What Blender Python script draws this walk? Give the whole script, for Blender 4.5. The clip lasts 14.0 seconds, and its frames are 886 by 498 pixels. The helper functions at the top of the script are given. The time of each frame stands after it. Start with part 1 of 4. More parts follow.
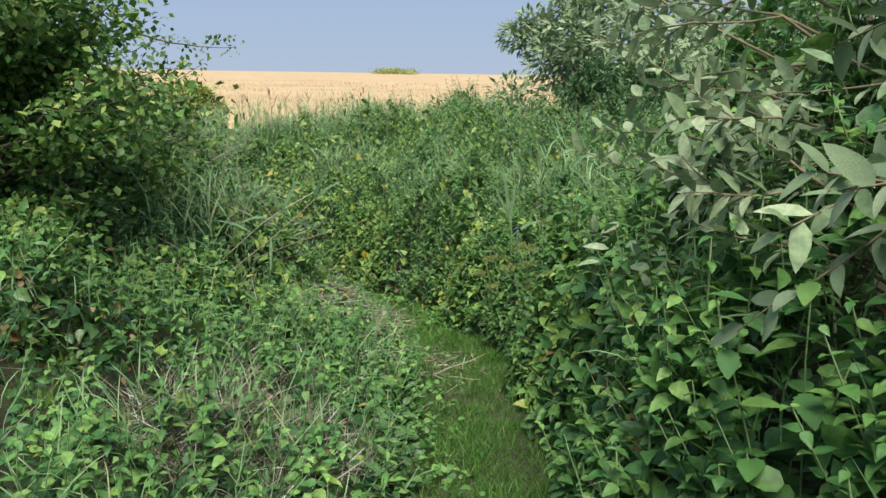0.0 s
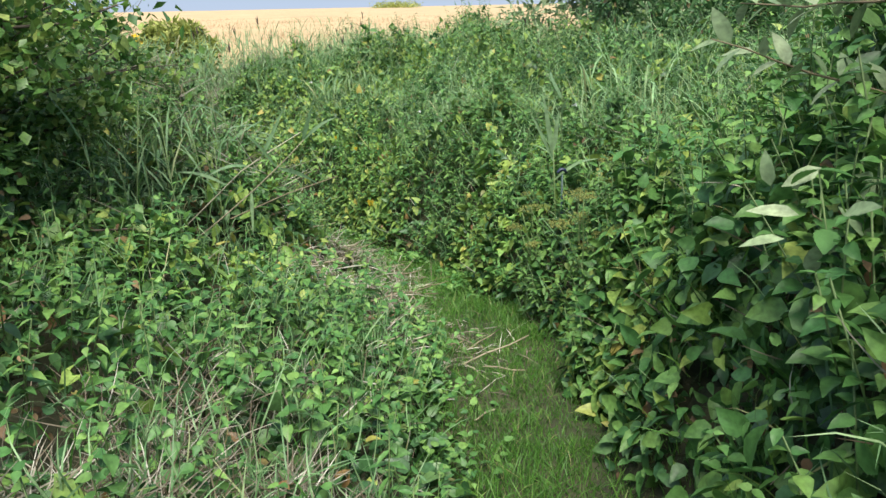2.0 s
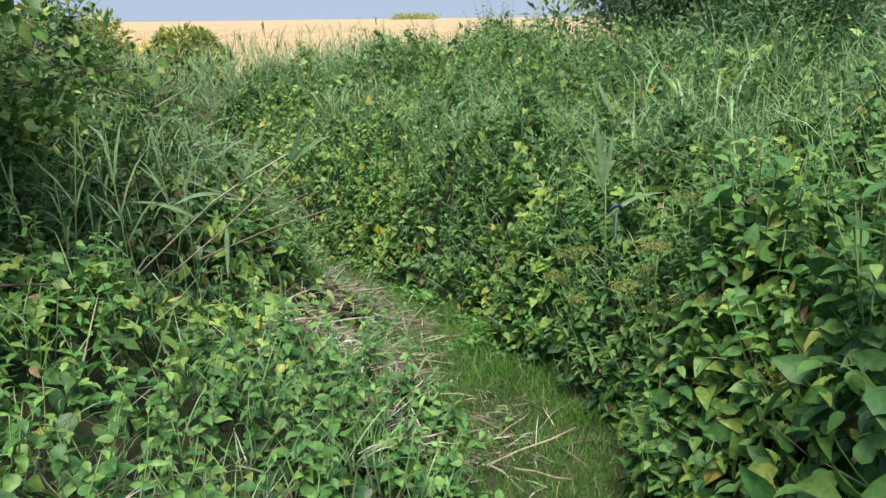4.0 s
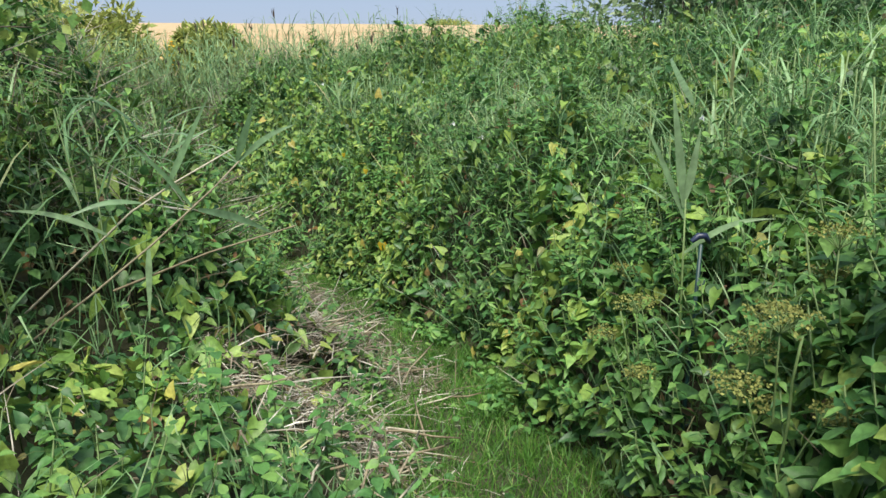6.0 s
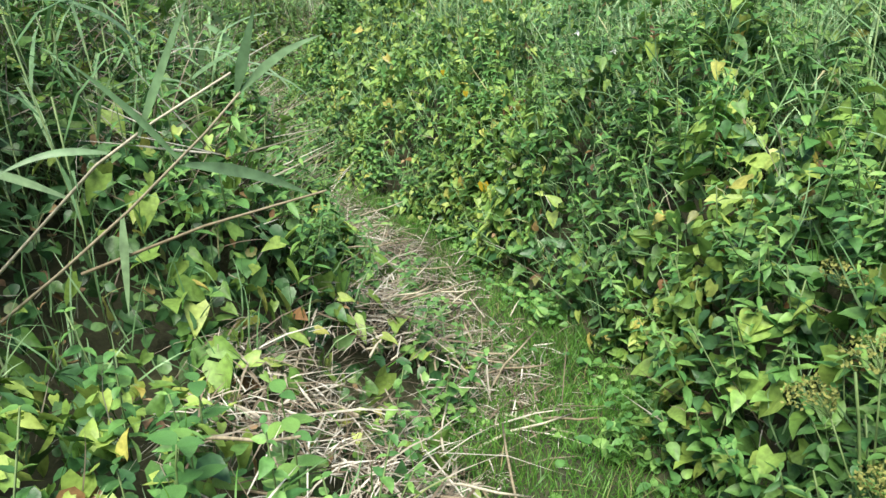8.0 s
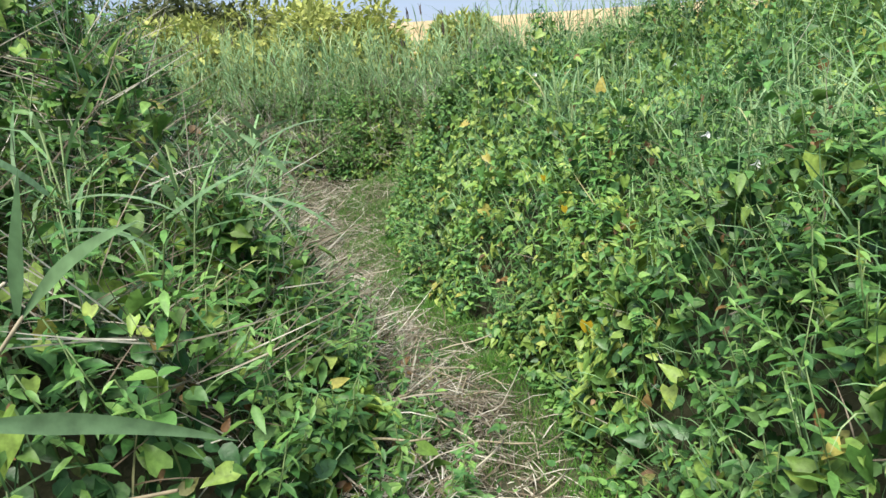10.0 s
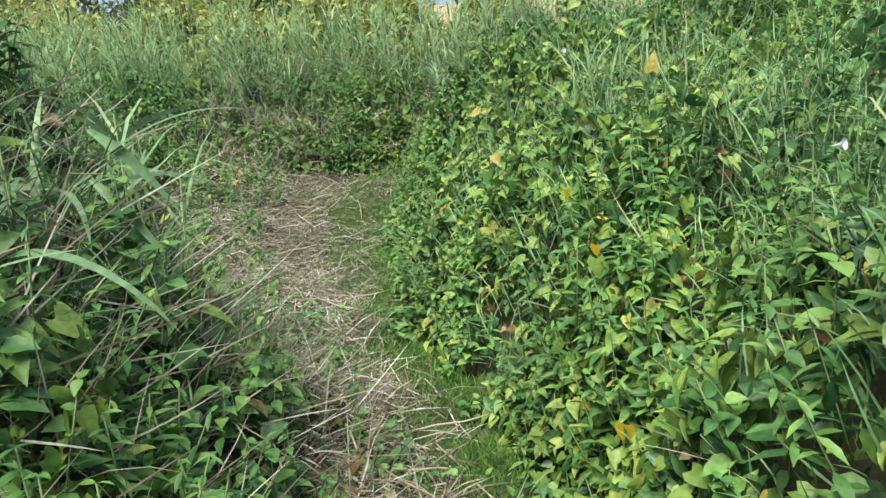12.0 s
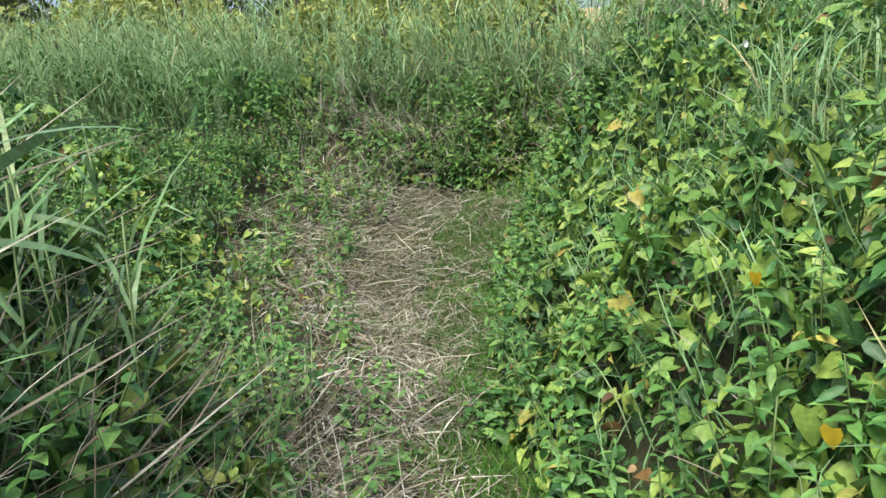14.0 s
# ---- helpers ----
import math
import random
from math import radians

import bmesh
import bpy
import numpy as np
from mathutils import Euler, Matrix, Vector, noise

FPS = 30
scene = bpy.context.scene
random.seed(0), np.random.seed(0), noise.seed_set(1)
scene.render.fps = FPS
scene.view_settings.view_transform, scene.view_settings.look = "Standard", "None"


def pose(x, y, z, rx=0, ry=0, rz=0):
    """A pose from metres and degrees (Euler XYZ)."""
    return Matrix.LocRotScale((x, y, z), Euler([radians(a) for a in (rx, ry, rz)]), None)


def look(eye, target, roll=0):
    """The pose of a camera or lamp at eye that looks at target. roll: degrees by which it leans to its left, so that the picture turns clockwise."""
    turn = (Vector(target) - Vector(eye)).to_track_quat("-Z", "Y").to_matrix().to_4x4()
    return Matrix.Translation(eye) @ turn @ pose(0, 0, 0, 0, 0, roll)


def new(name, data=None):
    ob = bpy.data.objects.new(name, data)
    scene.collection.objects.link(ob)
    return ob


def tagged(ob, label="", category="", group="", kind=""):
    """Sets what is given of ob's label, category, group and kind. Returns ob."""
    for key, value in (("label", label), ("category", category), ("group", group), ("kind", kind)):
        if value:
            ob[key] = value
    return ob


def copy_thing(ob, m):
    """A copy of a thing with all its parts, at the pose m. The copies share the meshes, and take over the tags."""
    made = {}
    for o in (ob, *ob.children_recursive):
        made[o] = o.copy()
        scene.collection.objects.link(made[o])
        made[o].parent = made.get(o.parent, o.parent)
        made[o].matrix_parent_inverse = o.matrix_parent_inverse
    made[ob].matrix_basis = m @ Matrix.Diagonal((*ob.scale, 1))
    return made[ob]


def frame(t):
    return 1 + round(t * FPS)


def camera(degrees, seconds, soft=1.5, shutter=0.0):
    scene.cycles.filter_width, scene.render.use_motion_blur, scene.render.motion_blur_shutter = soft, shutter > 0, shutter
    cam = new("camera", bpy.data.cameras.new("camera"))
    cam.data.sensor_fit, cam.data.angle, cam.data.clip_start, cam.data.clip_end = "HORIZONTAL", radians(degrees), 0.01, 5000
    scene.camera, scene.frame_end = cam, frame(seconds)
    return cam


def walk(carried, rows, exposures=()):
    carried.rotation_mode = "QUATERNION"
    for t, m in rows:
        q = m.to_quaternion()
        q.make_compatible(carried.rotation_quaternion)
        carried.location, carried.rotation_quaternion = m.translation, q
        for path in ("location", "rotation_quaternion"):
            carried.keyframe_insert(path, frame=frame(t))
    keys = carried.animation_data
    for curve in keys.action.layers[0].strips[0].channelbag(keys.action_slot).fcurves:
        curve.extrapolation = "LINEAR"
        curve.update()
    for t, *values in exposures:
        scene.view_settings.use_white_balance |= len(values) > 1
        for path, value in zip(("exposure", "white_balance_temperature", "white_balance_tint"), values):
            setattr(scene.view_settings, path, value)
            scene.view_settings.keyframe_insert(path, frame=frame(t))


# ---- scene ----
cam = camera(60.0, 14.0)
PATH = [
    (0, (-0.436, -1.21, 2.256), (-0.172, 0.723, 1.816), 0.8),
    (0.5, (-0.41, -0.898, 2.188), (-0.18, 1.004, 1.616), 0.1),
    (1, (-0.336, -0.544, 2.131), (-0.148, 1.355, 1.53), -0.5),
    (1.5, (-0.379, -0.193, 2.084), (-0.191, 1.706, 1.488), -1.1),
    (2, (-0.365, 0.128, 2.046), (-0.13, 2.022, 1.447), -1.2),
    (2.5, (-0.276, 0.459, 1.992), (-0.033, 2.348, 1.382), -0.1),
    (3, (-0.268, 0.724, 1.963), (-0.034, 2.616, 1.358), -0.2),
    (3.2, (-0.268, 0.826, 1.976), (-0.037, 2.727, 1.399), -0.3),
    (5.3, (-0.153, 1.932, 1.78), (-0.005, 3.845, 1.216), -1.2),
    (5.5, (-0.118, 2.081, 1.748), (0.032, 3.996, 1.192), -0.9),
    (6, (-0.04, 2.412, 1.717), (0.088, 4.329, 1.161), 0.3),
    (6.5, (-0.021, 2.734, 1.657), (0.09, 4.64, 1.064), -0.2),
    (7, (0.069, 3.008, 1.604), (-0.017, 4.89, 0.931), -2.4),
    (7.5, (0.12, 3.237, 1.598), (-0.016, 5.082, 0.837), -1.4),
    (8, (0.074, 3.532, 1.581), (-0.109, 5.371, 0.816), -1.1),
    (8.5, (0.093, 3.789, 1.579), (-0.119, 5.648, 0.872), -1.0),
    (8.7, (0.128, 3.91, 1.586), (-0.163, 5.799, 0.996), -1.2),
    (10.8, (0.259, 5.145, 1.521), (-0.333, 6.966, 0.942), -4.0),
    (11, (0.223, 5.28, 1.495), (-0.382, 7.093, 0.905), -3.9),
    (11.5, (0.128, 5.676, 1.455), (-0.496, 7.48, 0.862), -3.9),
    (12, (0.084, 6.058, 1.412), (-0.553, 7.857, 0.813), -3.6),
    (12.5, (0.011, 6.435, 1.361), (-0.74, 8.189, 0.762), -4.3),
    (13, (-0.13, 6.776, 1.344), (-0.891, 8.532, 0.764), -4.1),
    (13.5, (-0.19, 7.069, 1.297), (-1.021, 8.791, 0.711), -4.2),
    (14, (-0.24, 7.315, 1.291), (-1.2, 8.973, 0.718), -3.4),
]
walk(cam, [(t, look(eye, target, roll)) for t, eye, target, roll in PATH],
     [(0, 0.54), (0.6, 0.69), (1.0, 0.8), (1.5, 0.83), (3.2, 0.72), (5.3, 0.66), (6.5, 0.78), (7.6, 1.1), (8.4, 1.1), (10.8, 0.92), (12, 0.88), (13, 0.75), (14, 0.8)])

# ---- world, sun, exposure ----
world = bpy.data.worlds.new("sky")
world.use_nodes = True
scene.world = world
wn = world.node_tree.nodes
sky = wn.new("ShaderNodeTexSky")
sky.sky_type, sky.sun_disc = "NISHITA", False
SUN_UP, SUN_FROM = radians(63), radians(187)  # height, and compass bearing from +y clockwise
sky.sun_elevation, sky.sun_rotation = SUN_UP, SUN_FROM
sky.air_density, sky.dust_density, sky.ozone_density = 1.0, 0.0, 6.0
wn["Background"].inputs["Strength"].default_value = 0.058
haze = wn.new("ShaderNodeMix")
haze.data_type = "RGBA"
haze.inputs["Factor"].default_value = 0.85
haze.inputs["B"].default_value = (4.7, 6.0, 8.4, 1)  # even thin evening cloud over the whole sky
world.node_tree.links.new(sky.outputs[0], haze.inputs["A"])
world.node_tree.links.new(haze.outputs["Result"], wn["Background"].inputs["Color"])
sun = new("sun", bpy.data.lights.new("sun", "SUN"))
sun.data.energy, sun.data.angle, sun.data.color = 4.2, radians(34), (1.0, 0.96, 0.86)
sun.matrix_world = look((0, 0, 0), (-math.sin(SUN_FROM) * math.cos(SUN_UP), -math.cos(SUN_FROM) * math.cos(SUN_UP), -math.sin(SUN_UP)))


# ---- materials ----
def shader(name):
    mat = bpy.data.materials.new(name)
    mat.use_nodes = True
    return mat, mat.node_tree.nodes, mat.node_tree.links, mat.node_tree.nodes["Principled BSDF"]


def ramp(nodes, stops):
    r = nodes.new("ShaderNodeValToRGB")
    while len(r.color_ramp.elements) < len(stops):
        r.color_ramp.elements.new(0.5)
    for e, (p, c) in zip(r.color_ramp.elements, stops):
        e.position, e.color = p, (*c, 1)
    return r


def leaf_mat(name, stops, rough=0.5, through_light=0.22, scale=60, single=False):
    """Leaf: a colour of its own per leaf, mottled, and thin enough to let light through."""
    mat, n, l, b = shader(name)
    pick = n.new("ShaderNodeObjectInfo") if single else n.new("ShaderNodeNewGeometry")
    r = ramp(n, stops)
    l.new(pick.outputs["Random"] if single else pick.outputs["Random Per Island"], r.inputs[0])
    tex, noi = n.new("ShaderNodeTexCoord"), n.new("ShaderNodeTexNoise")
    noi.inputs["Scale"].default_value, noi.inputs["Detail"].default_value = scale, 3
    l.new(tex.outputs["Object"], noi.inputs["Vector"])
    big = n.new("ShaderNodeTexNoise")
    big.inputs["Scale"].default_value = 1.3
    l.new(tex.outputs["Object"], big.inputs["Vector"])
    m1 = n.new("ShaderNodeMapRange")
    m1.inputs[1].default_value, m1.inputs[2].default_value, m1.inputs[3].default_value, m1.inputs[4].default_value = 0.3, 0.7, 0.72, 1.25
    l.new(noi.outputs["Fac"], m1.inputs[0])
    m2 = n.new("ShaderNodeMapRange")
    m2.inputs[1].default_value, m2.inputs[2].default_value, m2.inputs[3].default_value, m2.inputs[4].default_value = 0.3, 0.7, 0.78, 1.22
    l.new(big.outputs["Fac"], m2.inputs[0])
    mul = n.new("ShaderNodeMath")
    mul.operation = "MULTIPLY"
    l.new(m1.outputs[0], mul.inputs[0])
    l.new(m2.outputs[0], mul.inputs[1])
    sc = n.new("ShaderNodeVectorMath")
    sc.operation = "SCALE"
    l.new(r.outputs[0], sc.inputs[0])
    l.new(mul.outputs[0], sc.inputs["Scale"])
    l.new(sc.outputs[0], b.inputs["Base Color"])
    b.inputs["Roughness"].default_value, b.inputs["Specular IOR Level"].default_value = rough, 0.4
    bump = n.new("ShaderNodeBump")
    bump.inputs["Strength"].default_value, bump.inputs["Distance"].default_value = 0.4, 0.004
    l.new(noi.outputs["Fac"], bump.inputs["Height"])
    l.new(bump.outputs[0], b.inputs["Normal"])
    tr, mix = n.new("ShaderNodeBsdfTranslucent"), n.new("ShaderNodeMixShader")
    l.new(sc.outputs[0], tr.inputs["Color"])
    mix.inputs[0].default_value = through_light
    l.new(b.outputs[0], mix.inputs[1])
    l.new(tr.outputs[0], mix.inputs[2])
    l.new(mix.outputs[0], n["Material Output"].inputs["Surface"])
    return mat


def rough_mat(name, stops, scale=8.0, rough=0.9, bump=0.5, dist=0.02, scale2=60.0):
    """Earth, bark and the like: two scales of noise in colour and relief."""
    mat, n, l, b = shader(name)
    tex = n.new("ShaderNodeTexCoord")
    a, c = n.new("ShaderNodeTexNoise"), n.new("ShaderNodeTexNoise")
    a.inputs["Scale"].default_value, a.inputs["Detail"].default_value = scale, 6
    c.inputs["Scale"].default_value, c.inputs["Detail"].default_value = scale2, 4
    mix = n.new("ShaderNodeMath")
    mix.operation = "MULTIPLY_ADD"
    mix.inputs[1].default_value = 0.4
    add = n.new("ShaderNodeMath")
    add.operation = "MULTIPLY"
    add.inputs[1].default_value = 0.6
    for t in (a, c):
        l.new(tex.outputs["Object"], t.inputs["Vector"])
    l.new(a.outputs["Fac"], add.inputs[0])
    l.new(c.outputs["Fac"], mix.inputs[0])
    l.new(add.outputs[0], mix.inputs[2])
    r = ramp(n, stops)
    l.new(mix.outputs[0], r.inputs[0])
    l.new(r.outputs[0], b.inputs["Base Color"])
    b.inputs["Roughness"].default_value = rough
    bp = n.new("ShaderNodeBump")
    bp.inputs["Strength"].default_value, bp.inputs["Distance"].default_value = bump, dist
    l.new(mix.outputs[0], bp.inputs["Height"])
    l.new(bp.outputs[0], b.inputs["Normal"])
    return mat


M_SOIL = rough_mat("soil", [(0.3, (0.02, 0.02, 0.01)), (0.5, (0.045, 0.05, 0.02)), (0.7, (0.09, 0.08, 0.042))], 3.0)
M_BINDWEED = leaf_mat("bindweed_leaf", [(0, (0.06, 0.15, 0.03)), (0.4, (0.14, 0.25, 0.05)), (0.8, (0.25, 0.36, 0.075)), (0.96, (0.34, 0.42, 0.1)), (1, (0.45, 0.36, 0.09))])
M_BRAMBLE = leaf_mat("bramble_leaf", [(0, (0.03, 0.09, 0.03)), (0.6, (0.065, 0.155, 0.05)), (0.95, (0.12, 0.22, 0.07)), (0.98, (0.2, 0.13, 0.05)), (1, (0.26, 0.14, 0.06))], 0.42, 0.22)
M_NETTLE = leaf_mat("nettle_leaf", [(0, (0.05, 0.15, 0.04)), (0.6, (0.11, 0.245, 0.06)), (1, (0.2, 0.35, 0.085))])
M_NETTLE_ONE = leaf_mat("broad_leaf", [(0, (0.07, 0.19, 0.05)), (0.7, (0.12, 0.28, 0.07)), (1, (0.2, 0.36, 0.08))], single=True)
M_WILLOW = leaf_mat("willow_leaf", [(0, (0.15, 0.23, 0.11)), (0.5, (0.26, 0.35, 0.18)), (1, (0.37, 0.44, 0.26))], 0.6, 0.2)
M_WILLOW_ONE = leaf_mat("willow_leaf_near", [(0, (0.13, 0.2, 0.1)), (0.5, (0.22, 0.31, 0.16)), (1, (0.36, 0.43, 0.26))], 0.6, 0.2, single=True)
M_THORN = leaf_mat("hawthorn_leaf", [(0, (0.05, 0.13, 0.03)), (0.6, (0.12, 0.24, 0.05)), (1, (0.3, 0.37, 0.1))], 0.45)
M_REED = leaf_mat("reed_leaf", [(0, (0.1, 0.21, 0.08)), (0.6, (0.21, 0.36, 0.16)), (0.95, (0.31, 0.45, 0.22)), (1, (0.46, 0.42, 0.22))], 0.5, 0.25, 30)
M_BLADE = leaf_mat("broad_reed_blade", [(0, (0.13, 0.24, 0.11)), (1, (0.25, 0.37, 0.19))], 0.45, 0.25, 30, single=True)
M_GRASS = leaf_mat("grass_blade", [(0, (0.05, 0.15, 0.022)), (0.6, (0.09, 0.23, 0.035)), (0.94, (0.15, 0.3, 0.05)), (1, (0.35, 0.31, 0.15))], 0.5, 0.3, 30)
M_STRAW = leaf_mat("dry_straw", [(0, (0.09, 0.065, 0.04)), (0.35, (0.2, 0.165, 0.115)), (0.7, (0.34, 0.31, 0.24)), (1, (0.58, 0.55, 0.47))], 0.65, 0.1, 40)
M_STRAW_ONE = leaf_mat("cut_reed", [(0, (0.22, 0.18, 0.11)), (0.5, (0.36, 0.31, 0.21)), (1, (0.52, 0.48, 0.36))], 0.6, 0.05, 40, single=True)
M_DEAD = leaf_mat("dead_leaf", [(0, (0.1, 0.06, 0.03)), (0.7, (0.2, 0.13, 0.07)), (1, (0.38, 0.26, 0.13))], 0.75, 0.15)
M_PLUME = leaf_mat("reed_plume", [(0, (0.06, 0.045, 0.04)), (1, (0.14, 0.1, 0.08))], 0.9, 0.1)
# far reeds: the gold of low sunlight is put into both base colours
M_SUNGOLD = leaf_mat("sunlit_reed", [(0, (0.36, 0.24, 0.12)), (0.5, (0.46, 0.32, 0.17)), (1, (0.54, 0.4, 0.23))], 0.8, 0.2, 3)
M_FARSUNGOLD = rough_mat("sunlit_reed_field", [(0.3, (0.38, 0.26, 0.14)), (0.5, (0.46, 0.33, 0.18)), (0.7, (0.53, 0.39, 0.22))], 0.05, 0.95, 0.4, 0.3, 1.5)
M_BARK = rough_mat("bark", [(0.3, (0.05, 0.04, 0.03)), (0.6, (0.13, 0.1, 0.075)), (0.75, (0.2, 0.17, 0.13))], 14, 0.9, 0.8, 0.01)
M_TWIG = rough_mat("willow_twig", [(0.3, (0.12, 0.09, 0.05)), (0.7, (0.26, 0.2, 0.12))], 30, 0.7, 0.3, 0.003)
M_STEM = rough_mat("green_stem", [(0.3, (0.09, 0.16, 0.05)), (0.7, (0.18, 0.25, 0.09))], 30, 0.6, 0.2, 0.002)
M_UMBEL = leaf_mat("hogweed_seed", [(0, (0.17, 0.2, 0.05)), (1, (0.31, 0.31, 0.09))], 0.8, 0.2)
M_YELLOW = leaf_mat("yellow_leaf", [(0, (0.75, 0.5, 0.03)), (1, (0.85, 0.6, 0.05))], 0.5, 0.3, single=True)
M_WHITE = leaf_mat("white_petal", [(0, (0.75, 0.76, 0.74)), (1, (0.85, 0.85, 0.83))], 0.5, 0.3, single=True)
M_POST = rough_mat("green_post_plastic", [(0.3, (0.008, 0.03, 0.028)), (0.7, (0.012, 0.05, 0.045))], 20, 0.45, 0.1, 0.001)
M_CAP = rough_mat("dark_plastic", [(0.3, (0.01, 0.015, 0.04)), (0.7, (0.02, 0.03, 0.07))], 20, 0.4, 0.1, 0.001)
M_FARBUSH = leaf_mat("far_bush_leaf", [(0, (0.2, 0.25, 0.06)), (0.6, (0.34, 0.38, 0.1)), (1, (0.46, 0.48, 0.14))], 0.6, 0.3, 5)
M_DARKBUSH = leaf_mat("dark_bush_leaf", [(0, (0.05, 0.07, 0.03)), (1, (0.14, 0.16, 0.06))], 0.6, 0.25, 5)
M_FLOWER = leaf_mat("yellow_flower", [(0, (0.7, 0.5, 0.02)), (1, (0.85, 0.65, 0.05))], 0.6, 0.2, 5)

# ---- plan: path, ground height, vegetation height ----
rng = np.random.default_rng(4)
PY = np.array([-8, -2, 0, 1, 2, 3.2, 4.2, 5, 6.2, 7, 8.2, 9, 10, 11.6, 12.5, 13.8, 15, 16])
PL = np.array([-0.9, -0.9, -0.72, -0.5, -0.25, -0.02, -0.02, -0.05, -0.2, -0.42, -0.95, -1.5, -2.25, -3.35, -4.0, -4.3, -4.4, -4.4])
PR = np.array([0.4, 0.35, 0.34, 0.42, 0.64, 0.84, 0.88, 0.88, 0.68, 0.4, -0.1, -0.7, -1.4, -2.3, -2.62, -2.95, -3.2, -3.2])


def edges(y):
    """West and east edge of the path, ragged."""
    west = np.interp(y, PY, PL) + 0.06 * np.sin(3.1 * y + 0.6) + 0.05 * np.sin(7.3 * y) + 0.03 * np.sin(17.0 * y + 1.0)
    east = np.interp(y, PY, PR) + 0.05 * np.sin(2.7 * y + 2.0) + 0.05 * np.sin(6.1 * y + 1.0) + 0.03 * np.sin(15.0 * y)
    return west, east


def trail(y):
    return np.interp(y, [-60, -8, 0, 4.54, 7.2, 11.6, 12.6, 14.1, 18, 60], [1.2, 1.2, 0.48, 0.0, -0.3, -0.66, -0.58, -0.3, -0.6, -0.8])


def wobble(x, y, s, seed=0.0):
    """Smooth uneven field of about -1 to 1."""
    return (np.sin(x * s + 1.7 * np.sin(y * s * 0.83 + seed) + seed) * np.cos(y * s * 1.13 + 1.3 * np.sin(x * s * 0.71 - seed))
            + 0.5 * np.sin(x * s * 2.3 + seed * 2 + y * s * 1.9) * np.cos(y * s * 2.7 - x * s))


def cover(x, y):
    """Height of the vegetation above the ground."""
    lo, hi = edges(y)
    d, e = x - hi, lo - x
    # east bank: a steep face beside the path, higher by the start where the willows stand
    near = np.clip((3.6 - y) / 1.4, 0, 1)
    east = np.interp(d, [-0.1, 0.0, 0.12, 0.28, 0.55, 1.2, 3.0, 7], [0, 0.3, 0.68, 0.98, 1.14, 1.4, 1.75, 1.9])
    # past the bend the foot is shallower
    bend = np.clip((y - 7.4) / 1.2, 0, 1)
    east = east * (1 - bend) + bend * np.interp(d, [-0.1, 0.0, 0.15, 0.35, 0.55, 0.8, 1.4, 3.0, 7], [0, 0.14, 0.32, 0.66, 0.97, 1.12, 1.35, 1.7, 1.9])
    east_start = np.interp(d, [-0.06, 0.02, 0.14, 0.4, 0.8, 1.4, 4], [0, 0.4, 0.9, 1.35, 1.7, 2.0, 2.2])
    east = east * (1 - near) + east_start * near
    # west side: a low mown mound at the start, a tall stand further on
    far = np.clip((y - 5.5) / 1.7, 0, 1) * np.clip((9.3 - y) / 1.2, 0, 1)
    low = np.interp(e, [-0.12, 0.0, 0.15, 0.5, 1.1, 1.6, 2.2, 9], [0, 0.12, 0.25, 0.38, 0.55, 0.72, 1.1, 1.4])
    tall = np.interp(e, [-0.1, 0.15, 0.45, 0.9, 1.35, 4], [0, 0.16, 0.5, 1.2, 1.75, 1.8])
    end = np.interp(e, [-0.1, 0.3, 0.9, 1.5, 2.2, 3.2], [0, 0.1, 0.2, 0.38, 0.85, 1.3])
    past = np.clip((y - 8.7) / 1.0, 0, 1)
    west = low * (1 - far) + tall * far
    west = west * (1 - past) + end * past
    h = np.where(d > -0.12, east, np.where(e > -0.1, west, 0))
    h = np.maximum(h, np.interp(y + 0.1 * wobble(x, y, 2.0, 5.0), [13.8, 14.1, 14.6], [0, 0.5, 1.05]))
    h = h * (1 + 0.2 * wobble(x, y, 2.1) + 0.13 * wobble(x, y, 5.3, 1.0) + 0.1 * wobble(x, y, 11.0, 4.0))
    return np.maximum(h, 0) * np.clip((19 - y) / 5, 0.35, 1)


def ground_z(x, y):
    c = cover(x, y)
    # the soil sheet swells under the banks, a dark filler behind the leaves
    return trail(y) + 0.02 * wobble(x, y, 3.0, 2.0) + np.maximum(0.45 * c - 0.08, 0) * np.clip((24 - y) / 8, 0, 1)


def top_z(x, y):
    return np.maximum(trail(y) + cover(x, y), ground_z(x, y))


# ---- mesh helpers ----
def mesh_from(name, v, f, mat, smooth=True):
    me = bpy.data.meshes.new(name)
    v, f = np.asarray(v, np.float32), np.asarray(f, np.int32)
    k = f.shape[1]
    me.vertices.add(len(v))
    me.vertices.foreach_set("co", v.ravel())
    me.loops.add(f.size)
    me.loops.foreach_set("vertex_index", f.ravel())
    me.polygons.add(len(f))
    me.polygons.foreach_set("loop_start", np.arange(0, f.size, k, dtype=np.int32))
    me.update(calc_edges=True)
    me.validate()
    if smooth:
        me.shade_smooth()
    me.materials.append(mat)
    return me


class Heap:
    """Many small pieces gathered into one mesh."""

    def __init__(self):
        self.v, self.f, self.n = [], [], 0

    def add(self, tv, tf, at, turn, size):
        """Copies of one piece (tv, tf) at places (n,3), by turns (n,3,3), sizes (n,3)."""
        if len(at) == 0:
            return
        v = np.einsum("nij,nkj->nki", turn, tv[None] * size[:, None, :]) + at[:, None, :]
        f = tf[None] + (np.arange(len(at)) * len(tv))[:, None, None] + self.n
        self.v.append(v.reshape(-1, 3))
        self.f.append(f.reshape(-1, 3))
        self.n += len(at) * len(tv)

    def mesh(self, name, mat):
        return mesh_from(name, np.concatenate(self.v), np.concatenate(self.f), mat)


